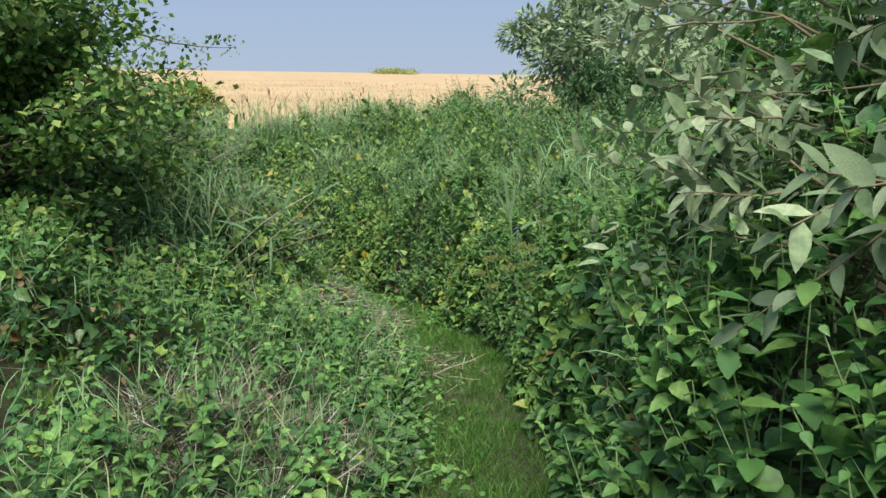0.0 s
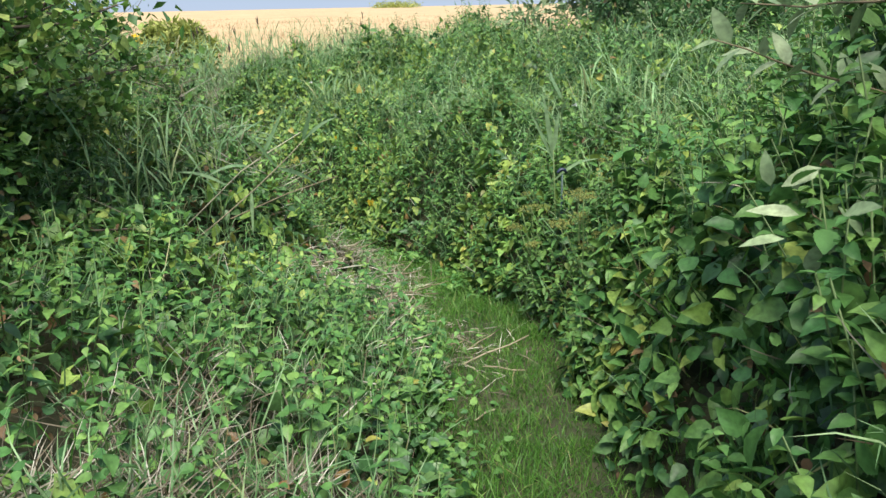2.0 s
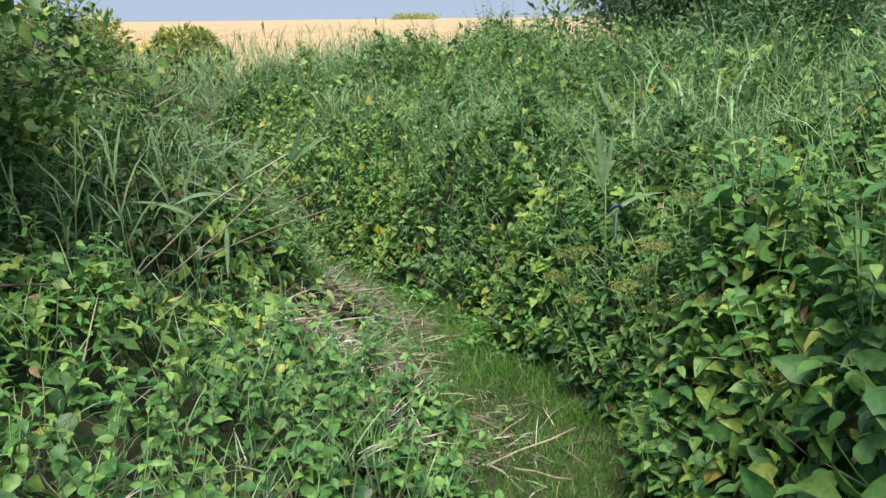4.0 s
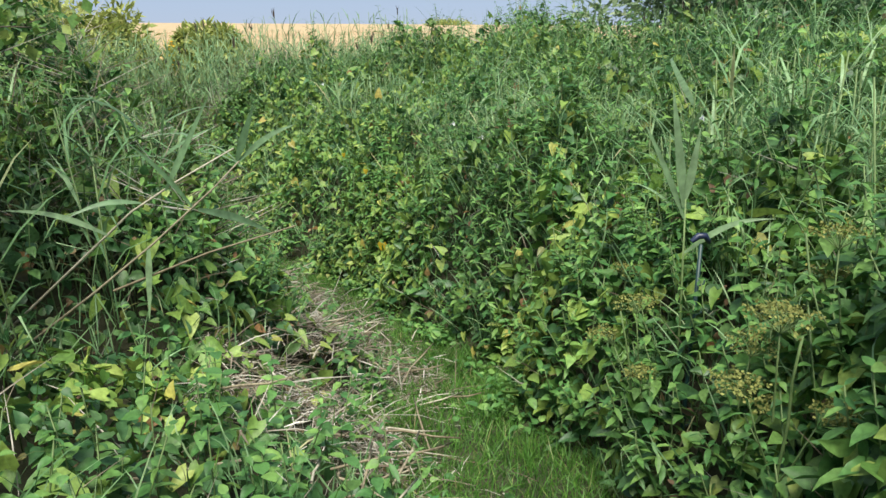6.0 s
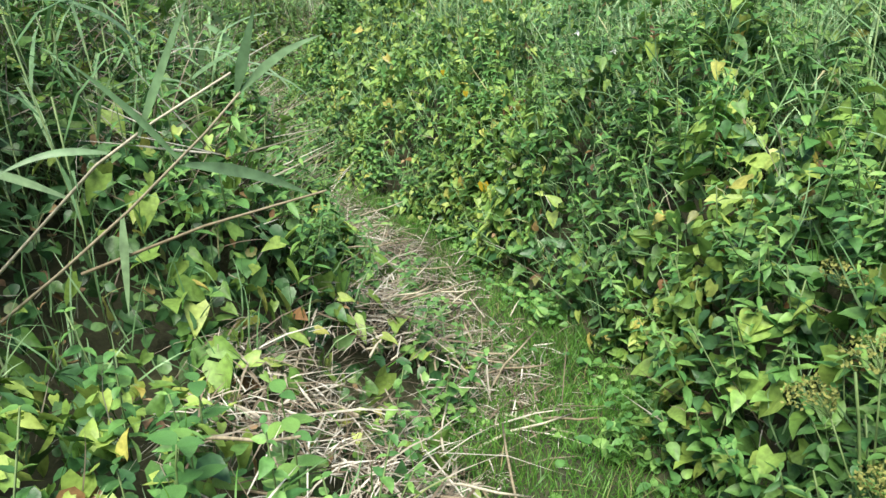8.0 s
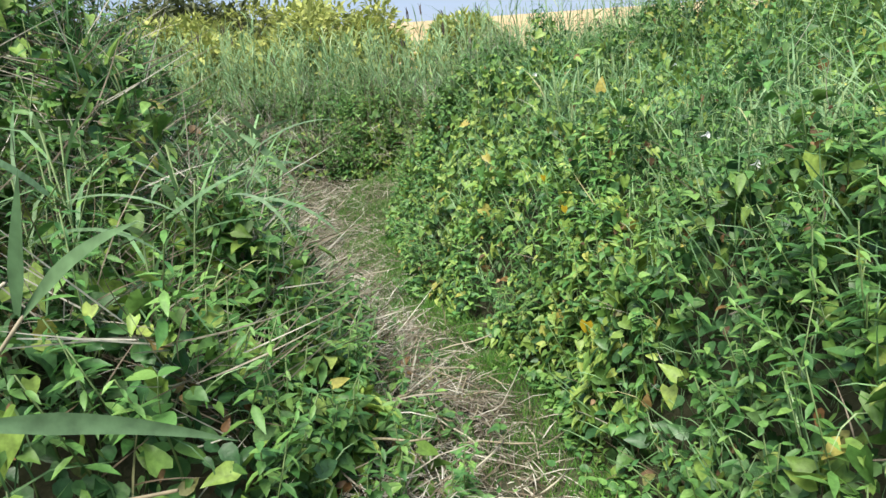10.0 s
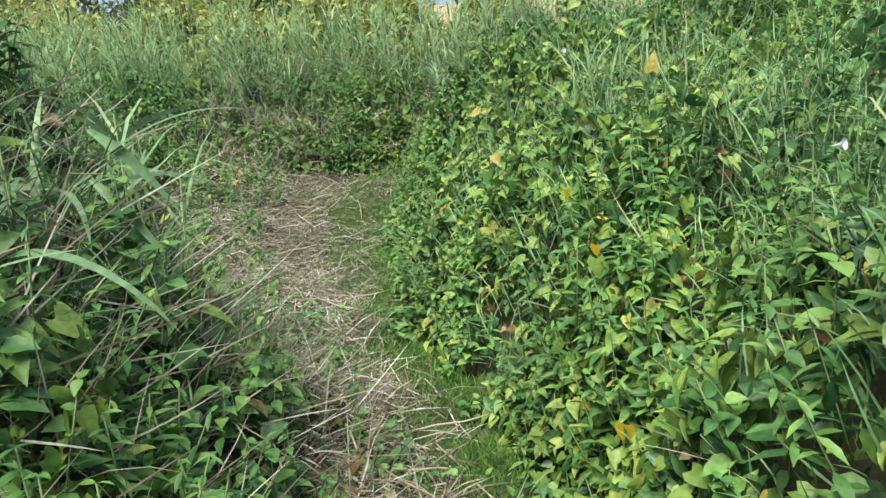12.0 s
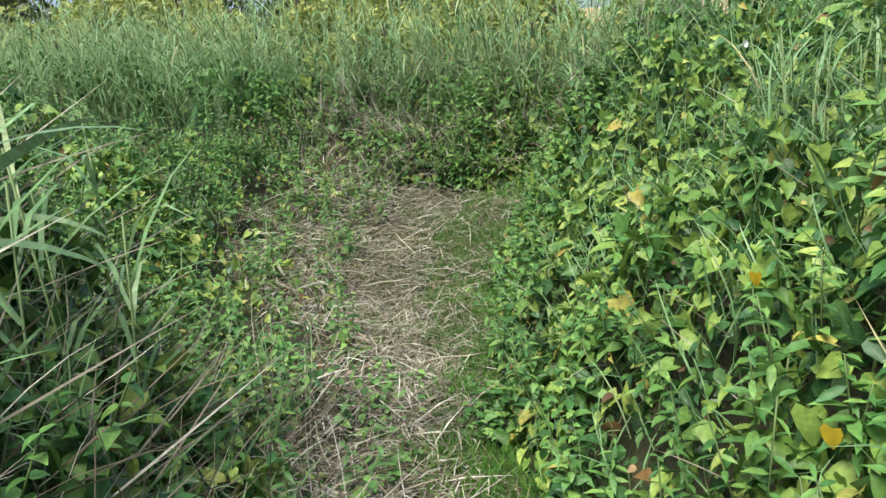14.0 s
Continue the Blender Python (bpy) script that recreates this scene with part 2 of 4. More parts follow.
def part(name, me, parent, label=""):
    ob = new(name, me)
    ob.parent = parent
    return tagged(ob, label) if label else ob


def stuff(name, heap, mat, label, category):
    return tagged(new(name, heap.mesh(name, mat)), label, category, kind="stuff")


def unit(a):
    return a / np.maximum(np.linalg.norm(a, axis=-1, keepdims=True), 1e-6)


def turns(along, up):
    """Turns whose y axis is along and whose z axis is near up."""
    y = unit(along)
    x = unit(np.cross(y, up))
    return np.stack([x, y, np.cross(x, y)], axis=-1)


def mirrored(half, mid):
    """A leaf from its right outline and its midrib's middle: fan of triangles, halves folded up."""
    half = np.array(half, float)
    left = half[1:-1] * (-1, 1, 1)
    v = np.vstack([half, left[::-1], [mid]])
    n = len(v) - 1
    f = np.array([(i, (i + 1) % n, n) for i in range(n)])
    return v, f


HEART = mirrored([(0, 0, 0), (0.26, -0.17, 0.05), (0.38, 0.06, 0.1), (0.3, 0.38, 0.09), (0.15, 0.72, 0.02), (0, 1, -0.16)], (0, 0.35, -0.02))
OVATE = mirrored([(0, 0, 0), (0.26, 0.12, 0.05), (0.32, 0.38, 0.08), (0.18, 0.72, 0.02), (0, 1, -0.16)], (0, 0.4, 0))
LANCE = mirrored([(0, 0, 0), (0.13, 0.25, 0.05), (0.14, 0.6, 0.03), (0, 1, -0.12)], (0, 0.45, 0))
SMALL = mirrored([(0, 0, 0), (0.36, 0.45, 0.08), (0, 1, 0)], (0, 0.5, -0.02))

NARROW = mirrored([(0, 0, 0), (0.2, 0.45, 0.06), (0, 1, -0.05)], (0, 0.5, -0.02))


def toothed(n=7, width=0.34):
    """A large leaf with a saw-toothed outline, folded along the midrib and drooping at its tip."""
    right = []
    for i in range(n):
        t = (i + 0.4) / n
        w = width * math.sin(math.pi * min(1, t ** 0.7)) ** 0.8
        right += [(w, t, 0.22 * w - 0.14 * t * t), (w * 0.86, t + 0.55 / n * 0.6, 0.18 * w - 0.14 * t * t)]
    pts = [(0, 0, 0), *right, (0, 1, -0.15)]
    return strip_leaf(pts)


def strip_leaf(right):
    mid = [(0, p[1], -0.14 * p[1] ** 2) for p in right]
    v = [mid[0]]
    rows = []
    for p, m in list(zip(right, mid))[1:-1]:
        rows.append((len(v), len(v) + 1, len(v) + 2))
        v += [(-p[0], p[1], p[2]), m, p]
    v.append(right[-1])
    f = [(0, rows[0][1], rows[0][0]), (0, rows[0][2], rows[0][1])]
    for a, b in zip(rows, rows[1:]):
        f += [(a[0], a[1], b[1]), (a[0], b[1], b[0]), (a[1], a[2], b[2]), (a[1], b[2], b[1])]
    e, a = len(v) - 1, rows[-1]
    f += [(a[0], a[1], e), (a[1], a[2], e)]
    return np.array(v, float), np.array(f)


def smooth_leaf(n=6, width=0.2, droop=0.12, base=0.0):
    right = [(0, 0, 0)]
    for i in range(1, n):
        t = i / n
        w = width * (math.sin(math.pi * t ** 0.75) ** 0.7)
        right.append((w, t - base * max(0, 0.3 - t), 0.25 * w - droop * t * t))
    right.append((0, 1, -droop))
    return strip_leaf(right)


def blade(n=5, droop=0.5, width=1.0, fold=0.15):
    """A long grass or reed leaf of length 1 that arches over; x is in widths."""
    v, f = [], []
    a, y, z = 0.0, 0.0, 0.0
    for i in range(n + 1):
        t = i / n
        w = 0.5 * width * (1 - t) ** 0.6 * min(1, 0.5 + 2.5 * t)
        if i == n:
            v.append((0, y, z))
        else:
            v += [(-w, y, z), (w, y, z)]
        a = droop * 1.9 * (t + 0.5 / n) ** 1.4
        y, z = y + math.cos(a) / n, z - math.sin(a) / n
    for i in range(n - 1):
        k = 2 * i
        f += [(k, k + 1, k + 3), (k, k + 3, k + 2)]
    k = 2 * (n - 1)
    f.append((k, k + 1, k + 2))
    return np.array(v, float), np.array(f)


def rod(n=5):
    """A closed stalk of length 1 and radius 1."""
    v, f = [], []
    for z in (0, 1):
        v += [(math.cos(2 * math.pi * i / n), z, math.sin(2 * math.pi * i / n)) for i in range(n)]
    for i in range(n):
        j = (i + 1) % n
        f += [(i, j, n + j), (i, n + j, n + i)]
    f += [(0, i + 1, i) for i in range(1, n - 1)] + [(n, n + i, n + i + 1) for i in range(1, n - 1)]
    return np.array(v, float), np.array(f)


ROD, ROD3 = rod(6), rod(3)


def tube(points, radii, sides=7):
    """A tapering round limb along points, as verts and triangles."""
    pts = np.array(points, float)
    tan = unit(np.gradient(pts, axis=0))
    ref = np.array((0.31, 0.2, 0.93)) if abs(tan[0][2]) < 0.9 else np.array((1.0, 0.1, 0))
    u = unit(np.cross(tan, ref))
    w = np.cross(tan, u)
    ang = 2 * np.pi * np.arange(sides) / sides
    ring = np.cos(ang)[None, :, None] * u[:, None] + np.sin(ang)[None, :, None] * w[:, None]
    v = (pts[:, None] + ring * np.array(radii)[:, None, None]).reshape(-1, 3)
    f = []
    for i in range(len(pts) - 1):
        for j in range(sides):
            a, b = i * sides + j, i * sides + (j + 1) % sides
            f += [(a, b, b + sides), (a, b + sides, a + sides)]
    last = (len(pts) - 1) * sides
    f += [(last, last + j, last + j + 1) for j in range(1, sides - 1)]
    return v, np.array(f)


def join(pieces):
    v, f, n = [], [], 0
    for a, b in pieces:
        v.append(a)
        f.append(b + n)
        n += len(a)
    return np.concatenate(v), np.concatenate(f)


def curve_points(start, way, length, n=7, bend=0.25, lift=0.0):
    p, d, out = np.array(start, float), unit(np.array(way, float)), [np.array(start, float)]
    for _ in range(n):
        d = unit(d + rng.normal(0, bend, 3) / math.sqrt(n) * 1.2 + np.array((0, 0, lift / n)))
        p = p + d * length / n
        out.append(p)
    return np.array(out)


# ---- ground ----
def ground():
    def spread(lo, hi, step, far, k=1.32):
        a = list(np.arange(lo, hi + step / 2, step))
        s = step
        while a[-1] < far:
            s *= k
            a.append(a[-1] + s)
        s = step
        while a[0] > -far:
            s *= k
            a.insert(0, a[0] - s)
        return np.array(a)

    xs, ys = spread(-7, 6, 0.13, 3000), spread(-3, 17, 0.13, 3000)
    gx, gy = np.meshgrid(xs, ys)
    z = ground_z(gx, gy)
    v = np.stack([gx, gy, z], -1).reshape(-1, 3)
    w, i = len(xs), np.arange(len(xs) * (len(ys) - 1)).reshape(-1, len(xs))[:, :-1].ravel()
    f = np.stack([i, i + 1, i + w + 1, i + w], -1)
    return tagged(new("ground", mesh_from("ground", v, f, M_SOIL)), "dark soil and leaf litter, raised as filler under the plants", "ground", kind="structure")


ground()


# ---- leafy cover of the banks ----
def surface(n, x0, x1, y0, y1, want=None, seed=0):
    """Places on top of the cover, evenly by area, with the way out of it."""
    r = np.random.default_rng(100 + seed)
    step = 0.04
    gx, gy = np.meshgrid(np.arange(x0, x1, step), np.arange(y0, y1, step))
    gx, gy = gx.ravel(), gy.ravel()
    h, e = cover(gx, gy), 0.06
    dx = (top_z(gx + e, gy) - top_z(gx - e, gy)) / (2 * e)
    dy = (top_z(gx, gy + e) - top_z(gx, gy - e)) / (2 * e)
    area = np.sqrt(1 + dx ** 2 + dy ** 2)
    w = area * (h > 0.05)
    if want is not None:
        w = w * want(gx, gy)
    k = r.choice(len(gx), n, p=w / w.sum())
    x, y = gx[k] + r.uniform(-step, step, n) / 2, gy[k] + r.uniform(-step, step, n) / 2
    out = unit(np.stack([-dx[k], -dy[k], np.ones(n)], -1))
    return np.stack([x, y, top_z(x, y)], -1), out, h[k], r


def patch(s, seed, lo, hi):
    """A weight that favours some patches: from 0 to 1."""
    return lambda x, y: np.clip((wobble(x, y, s, seed) - lo) / (hi - lo), 0.04, 1)


def closeness(x, y):
    lo, hi = edges(y)
    d = np.maximum(np.maximum(x - hi, lo - x), 0)
    return np.exp(-d / 1.6) + 0.12


def sheet(heap, leaf, n, size, box, seed, want, depth=0.12, hang=0.6, lift=0.02):
    """Leaves lying over one another like tiles, tips hanging outward and down."""
    p, out, h, r = surface(n, *box, want, seed)
    p = p + out * (lift - r.exponential(depth, n).clip(0, 0.4))[:, None] * np.minimum(h, 0.8)[:, None]
    spin = r.normal(0, 1, (n, 3))
    along = unit(out * 0.35 + spin * 0.75 + np.array((0, 0, -hang)))
    up = unit(out + r.normal(0, 0.38, (n, 3)) + np.array((0, 0, 0.35)))
    s = size * np.exp(r.normal(-0.1, 0.33, n)).clip(0.45, 1.5)
    heap.add(*leaf, p, turns(along, up), np.stack([s * r.uniform(0.8, 1.15, n), s, s], -1))


def shoots(leaves, stems, leaf, n, height, size, box, seed, want, pairs=6, lean=0.25):
    """Upright shoots with pairs of leaves that get smaller to the top."""
    p, out, h, r = surface(n, *box, want, seed)
    tall = height * r.uniform(0.5, 1.2, n)
    way = unit(np.stack([r.normal(0, lean, n), r.normal(0, lean, n), np.ones(n)], -1) + out * 0.3)
    foot = p - way * (0.25 * tall)[:, None]
    stems.add(*ROD3, foot, turns(way, np.tile((0.3, 0.9, 0.1), (n, 1))), np.stack([np.full(n, 0.0028), tall * 1.2, np.full(n, 0.0028)], -1))
    for k in range(pairs):
        t = 0.3 + 0.9 * k / (pairs - 1)
        a = r.uniform(0, 6.28, n) if k == 0 else a + 1.57
        for side in (0, math.pi):
            b = a + side + r.normal(0, 0.25, n)
            along = unit(np.stack([np.cos(b), np.sin(b), r.uniform(-0.55, 0.45, n) - 0.1], -1))
            s = size * (1.15 - 0.6 * t) * r.uniform(0.7, 1.2, n)
            up = unit(np.array((0, 0, 1)) + r.normal(0, 0.3, (n, 3)))
            leaves.add(*leaf, foot + way * (tall * t)[:, None], turns(along, up), np.stack([s, s, s], -1))


def tufts(heap, n, length, width, box, seed, want, droops=(0.25, 0.6, 0.95), lean=0.45):
    """Long grass leaves that stand out of the cover and arch over."""
    p, out, h, r = surface(n, *box, want, seed)
    kind = r.integers(0, len(droops), n)
    way = unit(np.stack([r.normal(0, lean, n), r.normal(0, lean, n), np.ones(n)], -1) + out * 0.25)
    flat = r.normal(0, 1, (n, 3))
    flat[:, 2] *= 0.1
    s = length * r.uniform(0.5, 1.3, n)
    for k, dr in enumerate(droops):
        m = kind == k
        heap.add(*blade(4, dr), (p - out * 0.05)[m], turns(way[m], flat[m]), np.stack([np.full(m.sum(), width), s[m], s[m]], -1))


EAST, WEST = (-2.9, 4.5, -2.5, 13.5), (-6.5, 0.1, -2.5, 13.5)
ALL = (-6.5, 4.5, -2.5, 15.0)


def thin_straw(x, y):
    """Few leaves grow where straw lies on the west slope."""
    e = edges(y)[0] - x
    return np.where((y > 4.8) & (y < 10.5) & (e > -0.3) & (e < np.interp(y, [5.5, 6.5], [0.6, 0.35])), 0.45, 1.3) * np.where((y > 10.3) & (e < 1.5) & (e > -0.3), 0.22, 1.0)


def on_east(x, y):
    return x > (edges(y)[0] + edges(y)[1]) / 2


def leafy_banks():
    both = lambda *ws: lambda x, y: np.prod([w(x, y) for w in ws], axis=0)
    west = lambda x, y: (1.0 - on_east(x, y)) * thin_straw(x, y)
    past = lambda a, b: lambda x, y: np.clip((y - a) / b, 0.05, 1)
    for side, where, seed in (("east", on_east, 0), ("west", west, 50)):
        east = side == "east"
        h = Heap()
        sheet(h, OVATE, 32000 if east else 32000, 0.07, ALL, 1 + seed, both(where, closeness), 0.16)
        stuff("bramble_thicket", h, M_BRAMBLE, "dark green bramble leaves covering the bank" if east else "dark green bramble leaves over the low mound", "bramble")
        h = Heap()
        sheet(h, HEART, 27000 if east else 15000, 0.064, ALL, 2 + seed, both(where, closeness, patch(1.3, 3.0 + seed, -0.5, 0.6), past(2.2, 2) if east else past(3.8, 2.0)), 0.07, 0.8, 0.05)
        # the largest leaves hang in loose patches on the outside
        sheet(h, HEART, 3400 if east else 1600, 0.085, ALL, 7 + seed, both(where, closeness, patch(1.0, 8.0 + seed, -0.3, 0.7), past(3.5, 2.5)), 0.04, 0.9, 0.09)
        stuff("bindweed_cover", h, M_BINDWEED, "light green heart-shaped bindweed leaves draped over bramble", "bindweed")
        h, st = Heap(), Heap()
        shoots(h, st, OVATE, 1700 if east else 1600, 0.28, 0.08, ALL, 3 + seed, both(where, closeness, patch(1.1, 7.0 + seed, -0.6, 0.8)))
        if east:
            sheet(h, OVATE, 5200, 0.085, (0.1, 2.6, -1.8, 4.6), 10, both(where, closeness), 0.08, 0.5, 0.06)
            shoots(h, st, OVATE, 900, 0.34, 0.09, (0.1, 2.6, -1.2, 4.4), 9, both(where, closeness, lambda x, y: x - edges(y)[1] > 0.16), 6)
        shoots(h, st, LANCE, 1100 if east else 1300, 0.32, 0.1, ALL, 4 + seed, both(where, closeness, patch(0.9, 5.0 + seed, -0.4, 0.9), past(3.5, 2)), 8)
        stuff("nettle_bed", h, M_NETTLE, "fresh green nettle and willowherb shoots on the bank", "nettles")
        stuff("nettle_stalks", st, M_STEM, "thin green stalks of nettle and willowherb", "stalks")
        h = Heap()
        tufts(h, 9000 if east else 8000, 0.28, 0.008, ALL, 5 + seed, both(where, closeness, patch(1.7, 2.0 + seed, -0.5, 0.8)))
        if east:
            tufts(h, 9000, 0.42, 0.007, ALL, 8, lambda x, y: np.clip((x - edges(y)[1] - 0.6) / 0.6, 0, 1) * np.interp(y, [7.5, 9], [1, 0.3]) * np.exp(-np.maximum(x - edges(y)[1], 0) / 2.5) * np.clip((y - 3) / 2, 0, 1))
        stuff("long_grass", h, M_REED, "blue-green long grass leaning out of the bank", "grass")
        h = Heap()
        sheet(h, OVATE, 2000 if east else 1400, 0.042, ALL, 6 + seed, both(where, closeness, patch(1.9, 4.0 + seed, 0.1, 0.9)), 0.12)
        stuff("dead_leaves", h, M_DEAD, "withered brown leaves caught among the brambles", "dead leaves")


leafy_banks()


def end_growth():
    h, st = Heap(), Heap()
    box = (-11.0, 4.0, 13.7, 20.5)
    sheet(h, OVATE, 15000, 0.1, box, 301, patch(0.8, 2.0, -0.8, 0.4), 0.1, 0.5, 0.08)
    shoots(h, st, LANCE, 2400, 0.5, 0.13, box, 302, patch(0.7, 5.0, -0.6, 0.5), 7)
    stuff("willowherb_stand", h, M_NETTLE, "fresh green willowherb and nettles beyond the straw", "willowherb")
    stuff("willowherb_stalks", st, M_STEM, "thin upright green willowherb stalks", "stalks")


end_growth()


def dry_stems():
    near = lambda x, y: closeness(x, y) * np.where(on_east(x, y), 0.35, 1.0)
    h = Heap()
    tufts(h, 5200, 0.24, 0.0055, ALL, 201, near, (0.1, 0.5), 1.3)
    tufts(h, 2600, 0.42, 0.0065, (-3.0, -0.9, 6.2, 9.9), 206, lambda x, y: closeness(x, y) * (1.0 - on_east(x, y)), (0.06, 0.3), 1.8)
    tufts(h, 1800, 0.2, 0.006, (-1.3, -0.2, 1.5, 3.4), 207, patch(1.6, 2.0, -0.4, 0.6), (0.2, 0.5), 1.4)
    stuff("dry_stems", h, M_STRAW, "dry bent stems and grass caught in the green growth", "dry stems")
    h = Heap()
    tufts(h, 7000, 0.2, 0.007, ALL, 202, lambda x, y: closeness(x, y) * np.clip((6 - y) / 3, 0.15, 1), (0.4, 0.8), 0.7)
    stuff("green_grass", h, M_GRASS, "fresh green grass blades among the leaves", "grass")
    h = Heap()
    tufts(h, 1500, 0.5, 0.008, (-6.0, -1.5, 13.5, 14.9), 203, None, (0.15, 0.4, 0.7), 0.3)
    tufts(h, 900, 0.32, 0.012, (-5.6, -2.2, 13.6, 14.2), 208, None, (0.7, 1.0), 0.8)
    stuff("dead_reed_stems", h, M_STRAW, "brown dead reeds at the foot of the growth", "dead reeds")


dry_stems()


def rough_meadow():
    r = np.random.default_rng(205)
    n = 13000
    x, y = r.uniform(-34, 34, n), r.uniform(-14, 42, n)
    far = ~((x > -6.3) & (x < 4.3) & (y > -2.4) & (y < 14.8)) & ~((x > edges(y)[0] - 0.1) & (x < edges(y)[1] + 0.1) & (y < 3))
    x, y = x[far], y[far]
    n = len(x)
    h = Heap()
    way = np.stack([r.normal(0, 0.5, n), r.normal(0, 0.5, n), np.ones(n)], -1)
    s = r.uniform(0.5, 1.1, n)
    h.add(*blade(4, 0.6), np.stack([x, y, ground_z(x, y)], -1), turns(way, r.normal(0, 1, (n, 3))), np.stack([np.full(n, 0.1), s, s], -1))
    stuff("rough_meadow", h, M_REED, "rank blue-green grass around the path", "grass")


rough_meadow()


# ---- path: short grass and cut reed straw ----
def path_cover():
    n = 84000
    y = rng.uniform(-2.5, 14, n)
    lo, hi = edges(y)
    u = rng.beta(1.15, 1.0, n)
    x = lo - 0.05 + (hi - lo + 0.12) * u
    # grass thins out where straw and bare earth lie
    bare = np.clip((y - 6.0) / 2.5, 0, 0.5) * (u < 0.45) + 0.4 * (wobble(x, y, 3.2, 1.5) > 0.45)
    keep = rng.uniform(0, 1, n) > bare
    x, y = x[keep], y[keep]
    n = len(x)
    p = np.stack([x, y, ground_z(x, y) - 0.005], -1)
    way = unit(np.stack([rng.normal(0, 0.45, n), rng.normal(0, 0.45, n), np.ones(n)], -1))
    flat = rng.normal(0, 1, (n, 3))
    s = rng.uniform(0.04, 0.13, n) * (1 + 0.35 * wobble(x, y, 4.0, 0.5))
    h = Heap()
    h.add(*blade(2, 0.6), p, turns(way, flat), np.stack([np.full(n, 0.0055), s, s], -1))
    stuff("path_grass", h, M_GRASS, "short bright green grass trodden on the path", "grass")

    # straw: a matted heap on the west edge of the path, thicker over its end
    n = 64000
    y = rng.uniform(3.2, 14.2, n)
    lo, hi = edges(y)
    u = np.where(rng.uniform(0, 1, n) < np.clip((y - 5.6) / 5, 0.02, 0.8), rng.normal(0.15, np.interp(y, [10, 12], [0.24, 0.5]), n), rng.normal(-0.3, np.interp(y, [10, 12], [0.32, 0.6]), n))
    x = lo + (hi - lo) * u
    d = np.maximum(lo - x, 0)
    ok = (x < hi - 0.15) & (d < np.interp(y, [4, 5.5, 6.5, 9, 10, 12], [0.4, 0.75, 0.4, 0.45, 0.8, 1.5])) & (rng.uniform(0, 1, n) < 0.42 + 0.5 * wobble(x, y, 2.6, 0.7) + 0.35 * wobble(x, y, 6.5, 3.0) + np.interp(y, [9, 10.5], [0, 0.45])) & (rng.uniform(0, 1, n) < np.clip((y - 3.4) / 1.2, 0.05, 1))
    x, y = x[ok], y[ok]
    n = len(x)
    p = np.stack([x, y, np.maximum(ground_z(x, y), top_z(x, y) - 0.02) + rng.uniform(0.0, 0.09, n) ** 1.2], -1)
    a = rng.uniform(0, 6.28, n)
    way = unit(np.stack([np.cos(a), np.sin(a), rng.normal(0.05, 0.28, n)], -1))
    s = rng.gamma(2.4, 0.055, n).clip(0.03, 0.45)
    h = Heap()
    h.add(*blade(2, 0.3), p, turns(way, np.tile((0, 0, 1.0), (n, 1)) + rng.normal(0, 0.5, (n, 3))), np.stack([rng.uniform(0.003, 0.012, n), s, s], -1))
    stuff("straw_litter", h, M_STRAW, "pale matted cut reed straw strewn on the path", "straw")

    # small creeping weeds in from both edges and through the straw
    n = 7000
    y = rng.uniform(1.0, 14, n)
    lo, hi = edges(y)
    u = np.where(rng.uniform(0, 1, n) < 0.5, np.abs(rng.normal(0, 0.22, n)), 1 - np.abs(rng.normal(0, 0.12, n))) - 0.1
    x = lo + (hi - lo) * u
    keep = (wobble(x, y, 4.5, 6.0) > -0.1) & ((u < 0.5) | (y > 5.5)) & (y < 10.5)
    x, y = x[keep], y[keep]
    n = len(x)
    p = np.stack([x, y, np.maximum(ground_z(x, y), top_z(x, y) - 0.03) + rng.uniform(0.02, 0.1, n)], -1)
    along = np.stack([rng.normal(0, 1, n), rng.normal(0, 1, n), rng.normal(0, 0.35, n)], -1)
    s = rng.uniform(0.025, 0.065, n)
    h = Heap()
    h.add(*OVATE, p, turns(along, rng.normal(0, 0.35, (n, 3)) + (0, 0, 1)), np.stack([s, s, s], -1))
    stuff("path_weeds", h, M_NETTLE, "small green weeds creeping over the path edges", "weeds")


path_cover()


